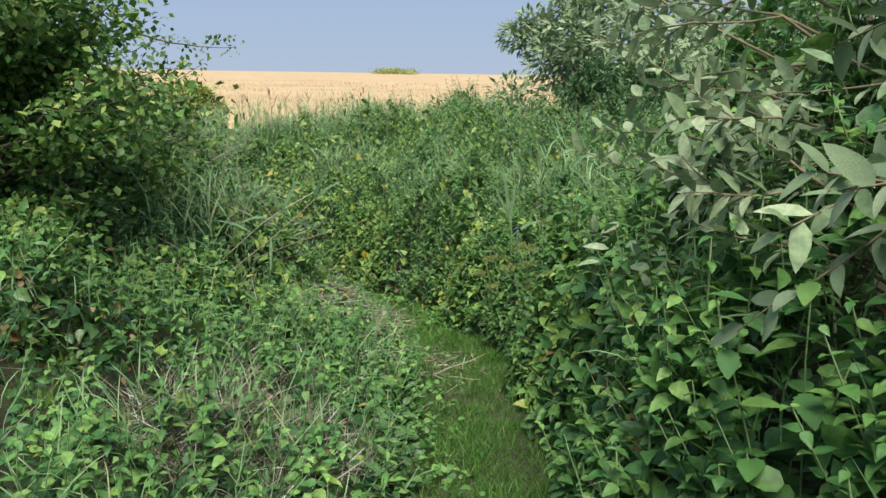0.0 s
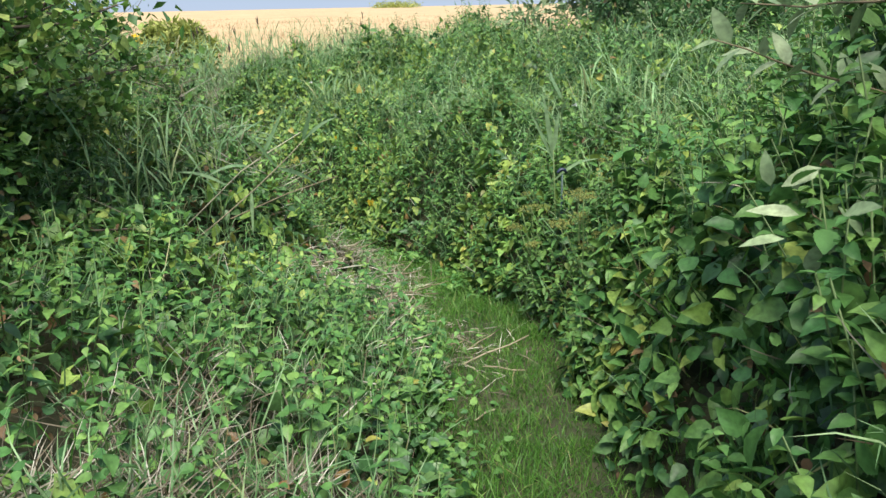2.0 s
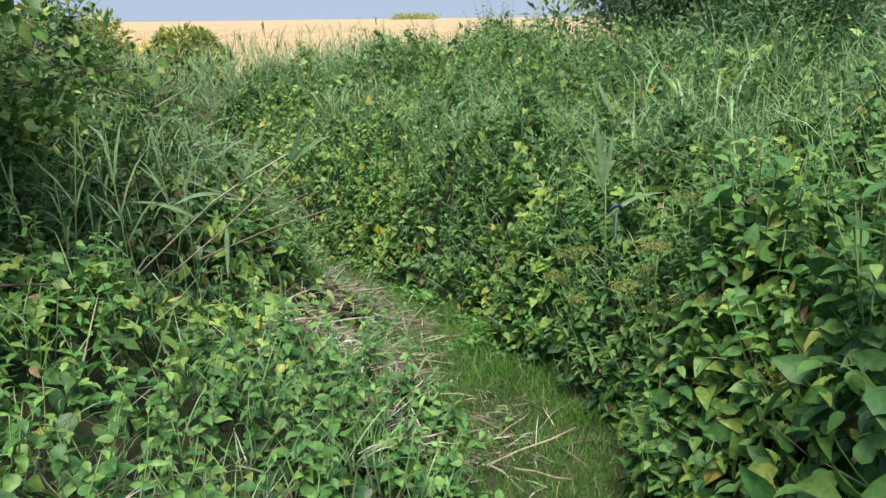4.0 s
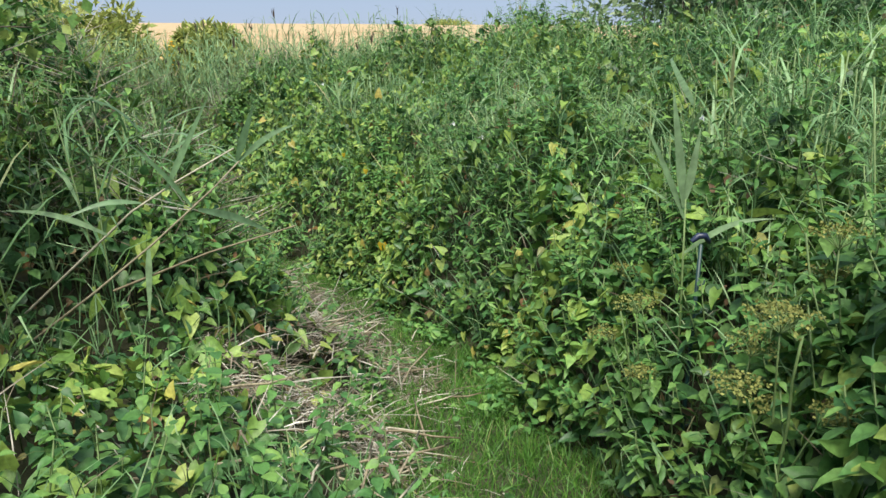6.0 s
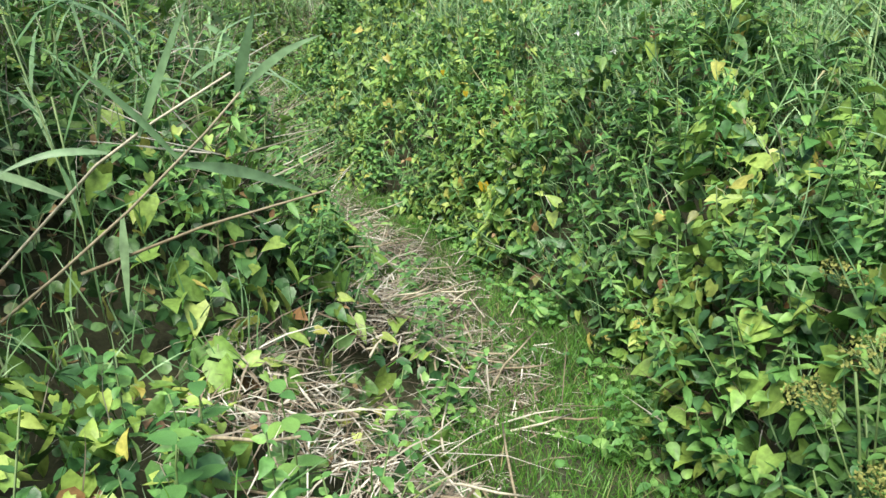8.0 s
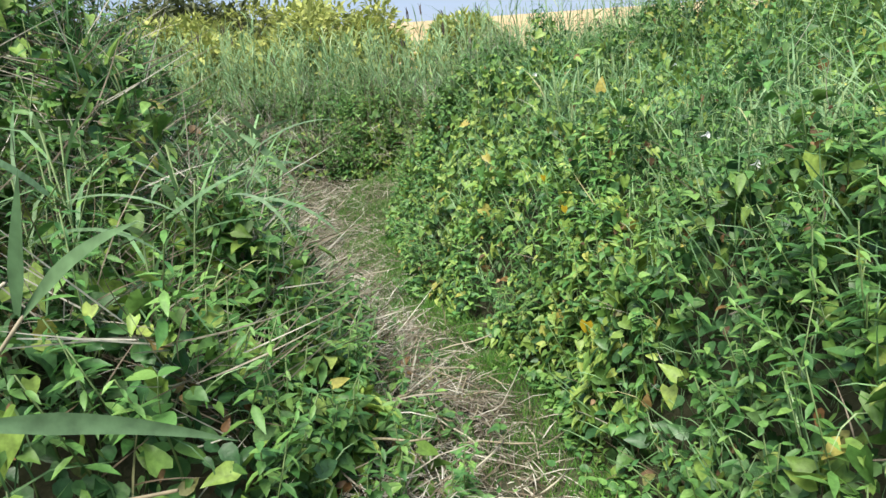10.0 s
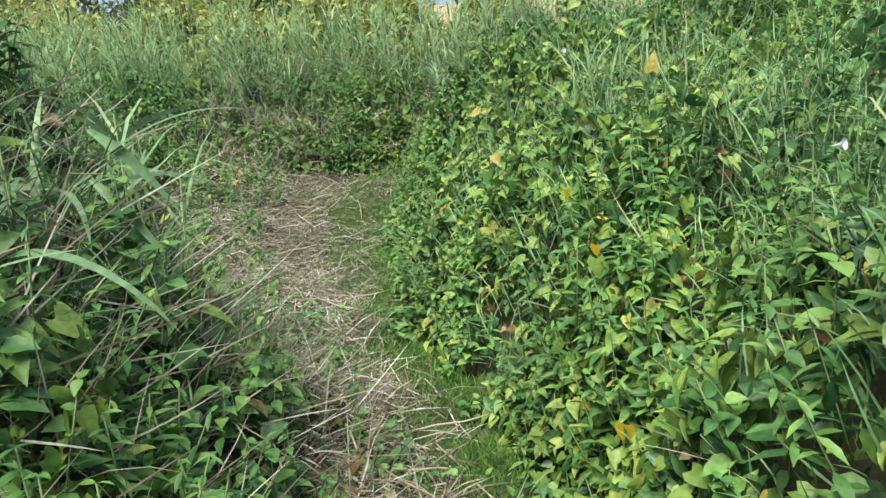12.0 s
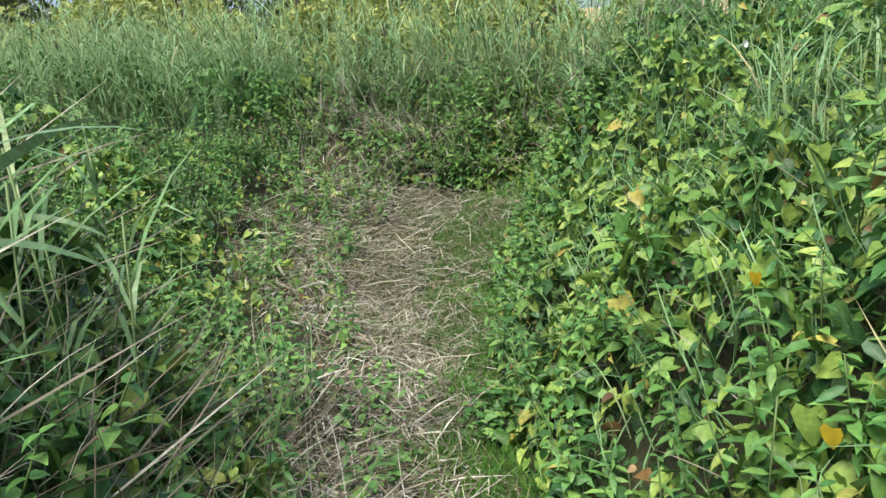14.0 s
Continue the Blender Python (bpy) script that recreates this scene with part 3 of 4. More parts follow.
# ---- reeds ----
def reed_bed(name, n, x0, x1, y0, y1, tall, label, seed, plume=0.06, leaves=6, keep=None):
    r = np.random.default_rng(seed)
    x, y = r.uniform(x0, x1, n), r.uniform(y0, y1, n)
    ok = cover(x, y) > 0.6
    if keep is not None:
        ok &= keep(x, y)
    x, y = x[ok], y[ok]
    n = len(x)
    lean = np.stack([r.normal(-0.05, 0.1, n), r.normal(0, 0.1, n), np.ones(n)], -1)
    way = unit(lean)
    s = tall * r.uniform(0.72, 1.08, n) * (1 + 0.08 * wobble(x, y, 0.9, 3.0))
    foot = np.stack([x, y, trail(y)], -1)
    stem, leaf, head = Heap(), Heap(), Heap()
    stem.add(*ROD3, foot, turns(way, np.tile((0.2, 0.9, 0.1), (n, 1))), np.stack([np.full(n, 0.004), s, np.full(n, 0.004)], -1))
    for k in range(leaves):
        t = 0.45 + 0.52 * (k + r.uniform(0, 0.9, n)) / leaves
        b = r.uniform(0, 6.28, n)
        along = unit(np.stack([np.cos(b) * 0.7 - 0.25, np.sin(b) * 0.7, r.uniform(0.5, 1.3, n)], -1))
        size = r.uniform(0.25, 0.5, n)
        kind = r.integers(0, 3, n)
        for q, dr in enumerate((0.35, 0.7, 1.0)):
            m = kind == q
            leaf.add(*blade(3, dr), (foot + way * (s * t)[:, None])[m], turns(along[m], np.tile((0, 0, 1.0), (m.sum(), 1))),
                     np.stack([np.full(m.sum(), 0.018), size[m], size[m]], -1))
    m = r.uniform(0, 1, n) < plume
    top = (foot + way * (s * 0.98)[:, None])[m]
    k = m.sum()
    for j in range(3):
        wy = unit(way[m] + r.normal(0, 0.13, (k, 3)))
        head.add(*LANCE, top, turns(wy, r.normal(0, 1, (k, 3))), np.stack([np.full(k, 0.06), np.full(k, 0.17), np.full(k, 0.17)], -1))
    bed = new(name)
    tagged(bed, label, "reeds", kind="stuff")
    part("stems", stem.mesh("stems", M_STEM), bed)
    part("leaves", leaf.mesh("leaves", M_REED), bed)
    if k:
        part("plumes", head.mesh("plumes", M_PLUME), bed, "dark brown reed plumes")


reed_bed("reed_bed", 9500, -14, 11, 13.0, 26, 2.05, "blue-green common reeds with dark plumes behind the bank", 11, 0.05, 8)
reed_bed("bank_reeds", 4600, -0.5, 7, 5.0, 13.5, 1.62, "green reeds growing through the brambles on the bank", 12, 0.0, 8,
         lambda x, y: x - edges(y)[1] > np.interp(y, [7.5, 9], [0.85, 1.5]))
reed_bed("side_reeds", 420, -5, -1.2, 5.0, 8.9, 1.55, "leaning green reeds beside the path", 13, 0.0, 8, lambda x, y: edges(y)[0] - x > 0.75)


# ---- distance: golden reed field, bushes ----
def golden_field():
    r = np.random.default_rng(21)
    xs = np.concatenate([-np.geomspace(900, 4, 60), [0], np.geomspace(4, 900, 60)])
    ys = np.geomspace(42, 1500, 90)
    gx, gy = np.meshgrid(xs, ys)
    z = 0.35 + 0.12 * wobble(gx, gy, 0.21) + 0.004 * (gy - 42) + 0.12 * wobble(gx, gy, 0.9, 2.0)
    z[0] = -0.9
    v = np.stack([gx, gy, z], -1).reshape(-1, 3)
    w, i = len(xs), np.arange(len(xs) * (len(ys) - 1)).reshape(-1, len(xs))[:, :-1].ravel()
    field = tagged(new("reed_field", mesh_from("reed_field", v, np.stack([i, i + 1, i + w + 1, i + w], -1), M_FARSUNGOLD)),
                   "wide field of reeds reaching the horizon, golden sunlight put into its colour", "reed field", kind="stuff")
    n = 16000
    y = 42 * np.exp(r.uniform(0, 1.3, n))
    x = r.uniform(-0.75, 0.6, n) * y
    p = np.stack([x, y, 0.25 + 0.004 * (y - 42) + 0 * x], -1)
    way = unit(np.stack([r.normal(0, 0.2, n), r.normal(0, 0.2, n), np.ones(n)], -1))
    h = Heap()
    s = r.uniform(0.2, 0.5, n)
    h.add(*blade(2, 0.3), p, turns(way, r.normal(0, 1, (n, 3))), np.stack([0.0005 * y + 0.01, s, s], -1))
    part("golden_stalks", h.mesh("golden_stalks", M_SUNGOLD), field)


golden_field()


def bush(name, x, y, z, wide, tall, mat, label, n, leaf_size, seed, category="bush", shape=None, low=0.0):
    """A bush: several limbs from the foot, clumps of leaves round their ends, gaps between."""
    r = np.random.default_rng(seed)
    shape = shape or NARROW
    thing = tagged(new(name), label, category)
    thing.location = (x, y, z)
    limbs, h = [], Heap()
    clumps = max(12, int(26 * wide))
    for k in range(clumps):
        a, q = r.uniform(0, 6.28), math.sqrt(r.uniform(0, 1))
        end = np.array((math.cos(a) * q * wide, math.sin(a) * q * wide, tall * (low + (1 - low) * r.uniform(0.25, 1) * (1 - 0.45 * q * q))))
        mid = end * (0.45, 0.45, 0.6) + r.normal(0, 0.06 * wide, 3)
        ts = np.linspace(0, 1, 6)[:, None]
        pts = (1 - ts) ** 2 * np.array((0, 0, -0.1)) + 2 * ts * (1 - ts) * mid + ts ** 2 * end
        if k < 14:
            limbs.append(tube(pts, np.linspace(0.03 * tall / 2, 0.006 * tall / 2, 6), 5))
        m = n // clumps
        rad = wide * r.uniform(0.18, 0.36)
        off = unit(r.normal(0, 1, (m, 3))) * (rad * r.uniform(0, 1, m) ** 0.45)[:, None] * (1, 1, 0.8)
        along = unit(off + r.normal(0, 0.5, (m, 3)) * rad)
        s = leaf_size * r.uniform(0.6, 1.3, m)
        h.add(*shape, end + off, turns(along, r.normal(0, 0.6, (m, 3)) + (0, 0, 1)), np.stack([s, s, s], -1))
    for limb in limbs:
        part("limb", mesh_from("limb", *limb, M_BARK), thing)
    part("crown", h.mesh("crown", mat), thing)
    return thing


bush("yellow_green_bush", -6.5, 31, -0.8, 1.4, 2.7, M_FARBUSH, "small round yellow-green bush before the golden field", 6500, 0.3, 31)
bush("yellow_green_bush", -10.3, 29, -0.8, 2.6, 3.4, M_FARBUSH, "wide yellow-green bush at the edge of the reeds", 10000, 0.32, 32)
bush("yellow_green_bush", -14.5, 27, -0.8, 2.4, 3.0, M_FARBUSH, "yellow-green bush with loose twigs among the reeds", 9000, 0.32, 33)
bush("dark_bush", -17.5, 31, -0.8, 3.2, 4.2, M_DARKBUSH, "tall dull green bush behind paler ones", 8000, 0.36, 34)
bush("yellow_green_bush", -20.5, 26, -0.8, 2.6, 3.2, M_FARBUSH, "broad yellow-green bush beyond the reeds", 8000, 0.32, 35)
bush("yellow_green_bush", -15.5, 33, -0.8, 2.8, 3.4, M_FARBUSH, "broad yellow-green bush beyond the reeds", 8000, 0.32, 40)
bush("dark_bush", -24, 30, -0.8, 3.4, 4.0, M_DARKBUSH, "tall dull green bush behind paler ones", 7000, 0.36, 42)
for x_, y_, t_, s_ in ((-17.5, 22, 3.6, 43), (-22.5, 20, 3.6, 44), (-20, 17.5, 3.0, 45)):
    bush("yellow_green_bush", x_, y_, -0.8, 2.6, t_, M_FARBUSH, "broad yellow-green bush beyond the reeds", 8000, 0.28, s_)
bush("dark_bush", -26, 23, -0.8, 3.2, 4.4, M_DARKBUSH, "tall dull green bush behind paler ones", 7000, 0.36, 46)
bush("flower_patch", -10.2, 43, -0.6, 1.6, 1.5, M_FLOWER, "bright yellow flowering weeds before the field", 6000, 0.14, 36, "flowers", SMALL)
bush("willow_tree", 5.8, 15.5, -0.7, 2.6, 5.6, M_WILLOW, "tall grey-green willow behind the bank", 20000, 0.2, 37, "tree", NARROW, 0.15)
bush("willow_tree", 7.2, 11.0, -0.5, 2.8, 4.6, M_WILLOW, "spreading grey-green willow on the bank", 16000, 0.19, 38, "tree", NARROW, 0.1)
bush("sallow_bush", 3.4, 8.4, 0.3, 1.15, 2.3, M_BRAMBLE, "dense dark green sallow bush behind the bank", 11000, 0.085, 47, "bush", NARROW, 0.1)
bush("distant_bushes", 56, 780, 3.0, 22, 1.7, M_FARBUSH, "low dark bushes on the far horizon", 3000, 1.6, 39, "bushes", SMALL)


# ---- hawthorn on the west side ----
def hawthorn():
    r = np.random.default_rng(41)
    thing = tagged(new("hawthorn_tree"), "dense dark green hawthorn with twisted limbs beside the path", "tree")
    base = np.array((-3.1, 4.7, 0.1))
    part("trunk", mesh_from("trunk", *tube(curve_points(base, (0.1, 0, 1), 2.2, 8, 0.15), np.linspace(0.09, 0.05, 9), 9), M_BARK), thing)
    leaves, twigs = Heap(), []
    for k in range(130):
        a, q, hgt = r.uniform(0, 6.28), r.uniform(0.25, 1) ** 0.6, r.uniform(0, 1)
        z = 0.55 + 3.3 * hgt
        reach = (1.85 if z < 2.2 else 1.4) * math.sin(math.pi * min(1, 0.25 + 0.7 * hgt)) ** 0.5
        end = np.array((base[0] + math.cos(a) * q * reach * 1.1, base[1] + math.sin(a) * q * reach * 1.1, z))
        if end[0] > -1.15:
            continue
        start = base + (0, 0, 0.4 + 0.6 * (z - 0.4))
        t = np.linspace(0, 1, 7)[:, None]
        pts = start * (1 - t) + end * t + r.normal(0, 0.05, (7, 3)) * np.sin(np.pi * t)
        twigs.append(tube(pts, np.linspace(0.022, 0.004, 7), 5))
        m = 330
        u = r.uniform(0.35, 1.08, m)
        c = start + (end - start) * u[:, None]
        off = unit(r.normal(0, 1, (m, 3))) * (0.3 * r.uniform(0, 1, m) ** 0.5)[:, None] * (1, 1, 0.55)
        s = 0.066 * r.uniform(0.6, 1.3, m)
        leaves.add(*SMALL, c + off, turns(r.normal(0, 1, (m, 3)) + (0.2, -0.2, -0.2), r.normal(0, 0.5, (m, 3)) + (0, 0, 1)), np.stack([s, s, s], -1))
    for k in range(7):
        foot = np.array((-2.5, 4.9, 2.0)) + r.normal(0, 0.25, 3)
        pts = curve_points(foot, (1.0 + r.normal(0, 0.2), r.normal(0.3, 0.4), r.normal(0.0, 0.2)), r.uniform(0.7, 1.3), 8, 0.35)
        twigs.append(tube(pts, np.linspace(0.009, 0.002, 9), 5))
        m = 75
        c = pts[r.integers(3, 9, m)] + r.normal(0, 0.05, (m, 3))
        s = 0.045 * r.uniform(0.6, 1.3, m)
        leaves.add(*SMALL, c, turns(r.normal(0, 1, (m, 3)), r.normal(0, 0.5, (m, 3)) + (0, 0, 1)), np.stack([s, s, s], -1))
    for limb in twigs:
        part("limb", mesh_from("limb", *limb, M_BARK), thing)
    part("crown", leaves.mesh("crown", M_THORN), thing)


hawthorn()


# ---- grey willow bush on the east side by the start ----
WILLOW_LEAF = mesh_from("leaf", *smooth_leaf(7, 0.2, 0.16), M_WILLOW_ONE)


def near_willow():
    r = np.random.default_rng(51)
    thing = tagged(new("willow_bush"), "grey-leaved sallow bush leaning its twigs over the path", "bush")
    base = np.array((2.3, 0.4, 0.45))
    for k in range(4):
        way = (r.normal(-0.05, 0.15), r.normal(0, 0.5), 1)
        part("trunk", mesh_from("trunk", *tube(curve_points(base + r.normal(0, 0.08, 3), way, 2.6, 8, 0.2), np.linspace(0.04, 0.015, 9), 8), M_BARK), thing)
    inner, leaves, count = [], Heap(), 0
    for k in range(150):
        y = r.uniform(-1.3, 2.0)
        z = r.uniform(1.35, 3.3)
        out = k < 44
        x0 = r.uniform(0.85, 1.2) if out else r.uniform(1.1, 2.4)
        if out:
            z = r.uniform(1.75, 2.75)
        start = np.array((x0, y, z))
        pts = curve_points(start, (-0.8, r.normal(0.25, 0.45), r.normal(0.12, 0.3)), r.uniform(0.4, 0.7), 7, 0.22)
        pts[:, 0] = np.maximum(pts[:, 0], 0.3 + 0.02 * np.arange(8)[::-1])
        whole = np.vstack([start + (0.55, r.normal(0, 0.15), -0.3), start, pts[1:]])
        rad = np.concatenate([[0.007], np.linspace(0.005, 0.0016, 8)])
        if out:
            twig = part("twig", mesh_from("twig", *tube(whole, rad, 6), M_TWIG), thing)
        else:
            inner.append(tube(whole, rad, 5))
        m = 17 if out else 30
        for j in range(m):
            t = 0.12 + 0.88 * (j + 0.5) / m
            f = t * 7
            i = min(6, int(f))
            p = pts[i] + (pts[i + 1] - pts[i]) * (f - i)
            d = unit(pts[i + 1] - pts[i])
            a = j * 2.4 + r.normal(0, 0.3)
            side = unit(np.cross(d, (0.1, 0.2, 1)))
            rnd = side * math.cos(a) + np.cross(d, side) * math.sin(a)
            along = unit(d * r.uniform(0.4, 0.9) + rnd * 0.8)
            up = unit(np.cross(np.cross(along, d), along) * 0.5 + np.array((0, 0, 0.8)) + r.normal(0, 0.25, 3))
            s = r.uniform(0.07, 0.115)
            if out and count < 295:
                tr = turns(along[None], up[None])[0]
                leaf = part("leaf", WILLOW_LEAF, twig)
                leaf.matrix_local = Matrix.Translation(p) @ Matrix(tr.tolist()).to_4x4() @ Matrix.Diagonal((s, s, s, 1))
                count += 1
            else:
                p2 = p if out else p + r.normal(0, 0.07, 3)
                leaves.add(*smooth_leaf(4, 0.2, 0.16), p2[None], turns(along[None], up[None]), np.array([[s, s, s]]))
    for twig in inner:
        part("twig", mesh_from("twig", *twig, M_TWIG), thing)
    part("foliage", leaves.mesh("foliage", M_WILLOW), thing)


near_willow()

# ---- single broad-leaved plants along the path ----
BROAD = [mesh_from("leaf", *toothed(7, 0.33), M_NETTLE_ONE), mesh_from("leaf", *smooth_leaf(7, 0.3, 0.2), M_NETTLE_ONE)]


def broad_plant(name, label, height, leaf_size, levels, seed, group, leaf=0):
    """An upright stalk with pairs of drooping leaves set crosswise."""
    r = np.random.default_rng(seed)
    plant = tagged(new(name), label, "plant", group)
    pts = curve_points((0, 0, -0.05), (r.normal(0, 0.08), r.normal(0, 0.08), 1), height + 0.05, 8, 0.1)
    part("stem", mesh_from("stem", *tube(pts, np.linspace(0.0045, 0.002, 9), 6), M_STEM), plant)
    for k in range(levels):
        t = 0.28 + 0.72 * k / (levels - 1)
        i = min(7, int(t * 8))
        p = pts[i] + (pts[i + 1] - pts[i]) * (t * 8 - i)
        for side in (0, math.pi):
            a = k * 1.57 + side + r.normal(0, 0.25)
            along = np.array((math.cos(a), math.sin(a), r.uniform(-0.5, 0.35)))
            s = leaf_size * (1.1 - 0.55 * t) * r.uniform(0.8, 1.15)
            tr = turns(along[None], np.array([[0.1, 0, 1.0]]))[0]
            leaf_ob = part("leaf", BROAD[leaf], plant)
            leaf_ob.matrix_local = Matrix.Translation(p) @ Matrix(tr.tolist()).to_4x4() @ Matrix.Diagonal((s, s, s, 1))
    return plant


def plant_rows():
    r = np.random.default_rng(61)
    kinds = [broad_plant("nettle_plant", "tall stinging nettle with toothed drooping leaves", 1.4, 0.14, 9, 62, "nettles beside the path"),
             broad_plant("nettle_plant", "tall stinging nettle with toothed drooping leaves", 0.95, 0.14, 6, 63, "nettles beside the path"),
             broad_plant("dock_plant", "young broad-leaved plant with smooth green leaves", 0.4, 0.13, 4, 64, "broad-leaved plants on the mound", 1)]
    spots = []
    for k in range(44):
        y = r.uniform(0.2, 4.0)
        spots.append((r.integers(0, 2), edges(y)[1] + r.uniform(0.24, 0.5), y, trail(y)))
    for k in range(22):
        y = r.uniform(1.6, 8.5)
        x = edges(y)[0] - r.uniform(0.25, 0.8)
        spots.append((2, x, y, top_z(x, y) - 0.22))
    for k in range(22):
        y = r.uniform(5.0, 9.8)
        x = edges(y)[1] + r.uniform(0.3, 0.75)
        spots.append((2, x, y, top_z(x, y) - 0.24))
    first = {}
    for kind, x, y, z in spots:
        m = pose(x, y, z, r.normal(0, 3), r.normal(0, 3), r.uniform(0, 360))
        if kind in first:
            copy_thing(kinds[kind], m)
        else:
            first[kind] = True
            kinds[kind].matrix_basis = m


plant_rows()


# ---- hogweed seed heads ----
def hogweed():
    r = np.random.default_rng(71)
    plant = tagged(new("hogweed"), "hogweed gone to seed with flat yellow-green umbels", "plant", "hogweed by the post")
    part("stem", mesh_from("stem", *tube(curve_points((0, 0, -0.1), (0.05, -0.05, 1), 1.0, 8, 0.08), np.linspace(0.006, 0.003, 9), 6), M_STEM), plant)
    for k, (dx, dy, z, rad) in enumerate(((0, 0, 0.92, 0.085), (-0.12, -0.05, 0.78, 0.06), (0.1, -0.1, 0.7, 0.055))):
        rays, seeds = [], Heap()
        hub = np.array((dx * 0.7, dy * 0.7, z - 0.06))
        rays.append(tube([(0, 0, z - 0.3), (dx * 0.4, dy * 0.4, z - 0.18), hub], [0.003, 0.0025, 0.002], 5))
        for j in range(16):
            a, q = j * 2.4, rad * math.sqrt((j + 0.5) / 16)
            tip = np.array((dx + math.cos(a) * q, dy + math.sin(a) * q, z - 2.5 * q * q))
            rays.append(tube([hub, (hub + tip) / 2 + (0, 0, 0.005), tip], [0.0013, 0.001, 0.0008], 4))
            off = r.normal(0, 0.009, (14, 3)) * (1, 1, 0.5)
            s = np.full((14, 3), 0.011)
            seeds.add(*SMALL, tip + off, turns(r.normal(0, 1, (14, 3)), r.normal(0, 1, (14, 3))), s)
        umbel = part("umbel", seeds.mesh("umbel", M_UMBEL), plant, "flat umbel of ripening seeds")
        tagged(part("ray_cluster", mesh_from("ray_cluster", *join(rays), M_STEM), umbel), kind="stuff")
    first = True
    for x, y, top, turn in ((0.93, 4.08, 1.1, 0), (0.95, 4.5, 0.86, 80), (0.88, 3.2, 0.9, 150), (1.12, 4.2, 1.22, 220), (0.93, 4.95, 0.78, 300), (1.05, 3.75, 1.0, 30), (0.86, 5.5, 0.75, 120)):
        m = pose(x, y, top - 0.92, 4, -5, turn)
        if first:
            plant.matrix_basis, first = m, False
        else:
            copy_thing(plant, m)


hogweed()


# ---- fence post ----
def fence_post():
    post = tagged(new("fence_post"), "slim dark green plastic electric-fence post with a hooked top", "post")
    post.location = (1.02, 4.9, -0.12)
    part("shaft", mesh_from("shaft", *tube([(0, 0, 0), (0, 0, 0.6), (0, 0, 1.12)], [0.008, 0.008, 0.007], 10), M_POST), post)
    part("cap", mesh_from("cap", *tube([(-0.035, 0, 1.13), (-0.012, 0, 1.15), (0.012, 0, 1.15), (0.03, 0, 1.125)], [0.008, 0.012, 0.012, 0.008], 8), M_CAP), post, "dark blue plastic hook")
    for k in range(6):
        z = 0.42 + 0.11 * k
        part("clip", mesh_from("clip", *tube([(0.008, 0, z), (0.024, 0, z + 0.006), (0.026, 0, z + 0.024)], [0.004, 0.004, 0.003], 6), M_POST), post)


fence_post()


# ---- single reeds leaning over the path ----
def single_reed(foot, tip, leaves, label, seed, long=0.4, wide=0.03, colour=None):
    r = np.random.default_rng(seed)
    reed = tagged(new("reed_stalk"), label, "reed", "reeds leaning over the path")
    reed.location = foot
    end = np.array(tip) - np.array(foot)
    t = np.linspace(0, 1, 8)[:, None]
    pts = end * t + np.array((0, 0, 0.07)) * np.sin(np.pi * t) * np.linalg.norm(end)
    part("stem", mesh_from("stem", *tube(pts, np.linspace(0.005, 0.0022, 8), 6), colour or M_STEM), reed)
    me = [mesh_from("leaf", *blade(8, d, wide), M_BLADE) for d in (0.2, 0.45, 0.75)]
    for k in range(leaves):
        u = 0.35 + 0.63 * (k + 0.5) / leaves
        i = min(6, int(u * 7))
        p = pts[i] + (pts[i + 1] - pts[i]) * (u * 7 - i)
        d = unit(pts[i + 1] - pts[i])
        a = r.uniform(0, 6.28) if k == 0 else a + math.pi + r.normal(0, 0.5)
        along = unit(d * 0.8 + np.array((math.cos(a), math.sin(a), 0.1)) * 0.75)
        tr = turns(along[None], (np.array((0, 0, 1.0)) + r.normal(0, 0.35, 3))[None])[0]
        s = long * r.uniform(0.7, 1.2)
        leaf = part("leaf", me[k % 3], reed)
        leaf.matrix_local = Matrix.Translation(p) @ Matrix(tr.tolist()).to_4x4() @ Matrix.Diagonal((s / max(s, 0.3), s, s, 1))


def ribbon(root, tip, width, sag, face):
    """A broad reed blade from root to tip: widest at a third, keeled, pointed."""
    root, tip = np.array(root, float), np.array(tip, float)
    side = unit(np.cross(tip - root, face))
    keel = unit(np.cross(side, tip - root))
    v, f, n = [], [], 10
    for i in range(n + 1):
        t = i / n
        w = 0.5 * width * max(0.03, min(1, 0.35 + 2.2 * t) * (1 - t ** 2.2))
        c = root + (tip - root) * t + np.array((0, 0, sag)) * math.sin(math.pi * t)
        v += [c - side * w + keel * w * 0.25, c, c + side * w + keel * w * 0.25]
        if i:
            k = 3 * i
            f += [(k - 3, k - 2, k + 1, k), (k - 2, k - 1, k + 2, k + 1)]
    return mesh_from("leaf", v, f, M_BLADE)


def leaning_reed(label, stem, blades, material=None):
    """A reed from the way its stem runs and its blades (root, tip, width, sag)."""
    foot = np.array(stem[0], float)
    reed = tagged(new("reed_stalk"), label, "reed", "reeds leaning over the path")
    reed.location = foot
    pts = np.array(stem, float) - foot
    part("stem", mesh_from("stem", *tube(pts, np.linspace(0.0055, 0.003, len(pts)), 7), material or M_STRAW_ONE), reed)
    for root, tip, width, sag in blades:
        part("leaf", ribbon(np.array(root) - foot, np.array(tip) - foot, width, sag, (0.1, -0.8, 0.55)), reed)


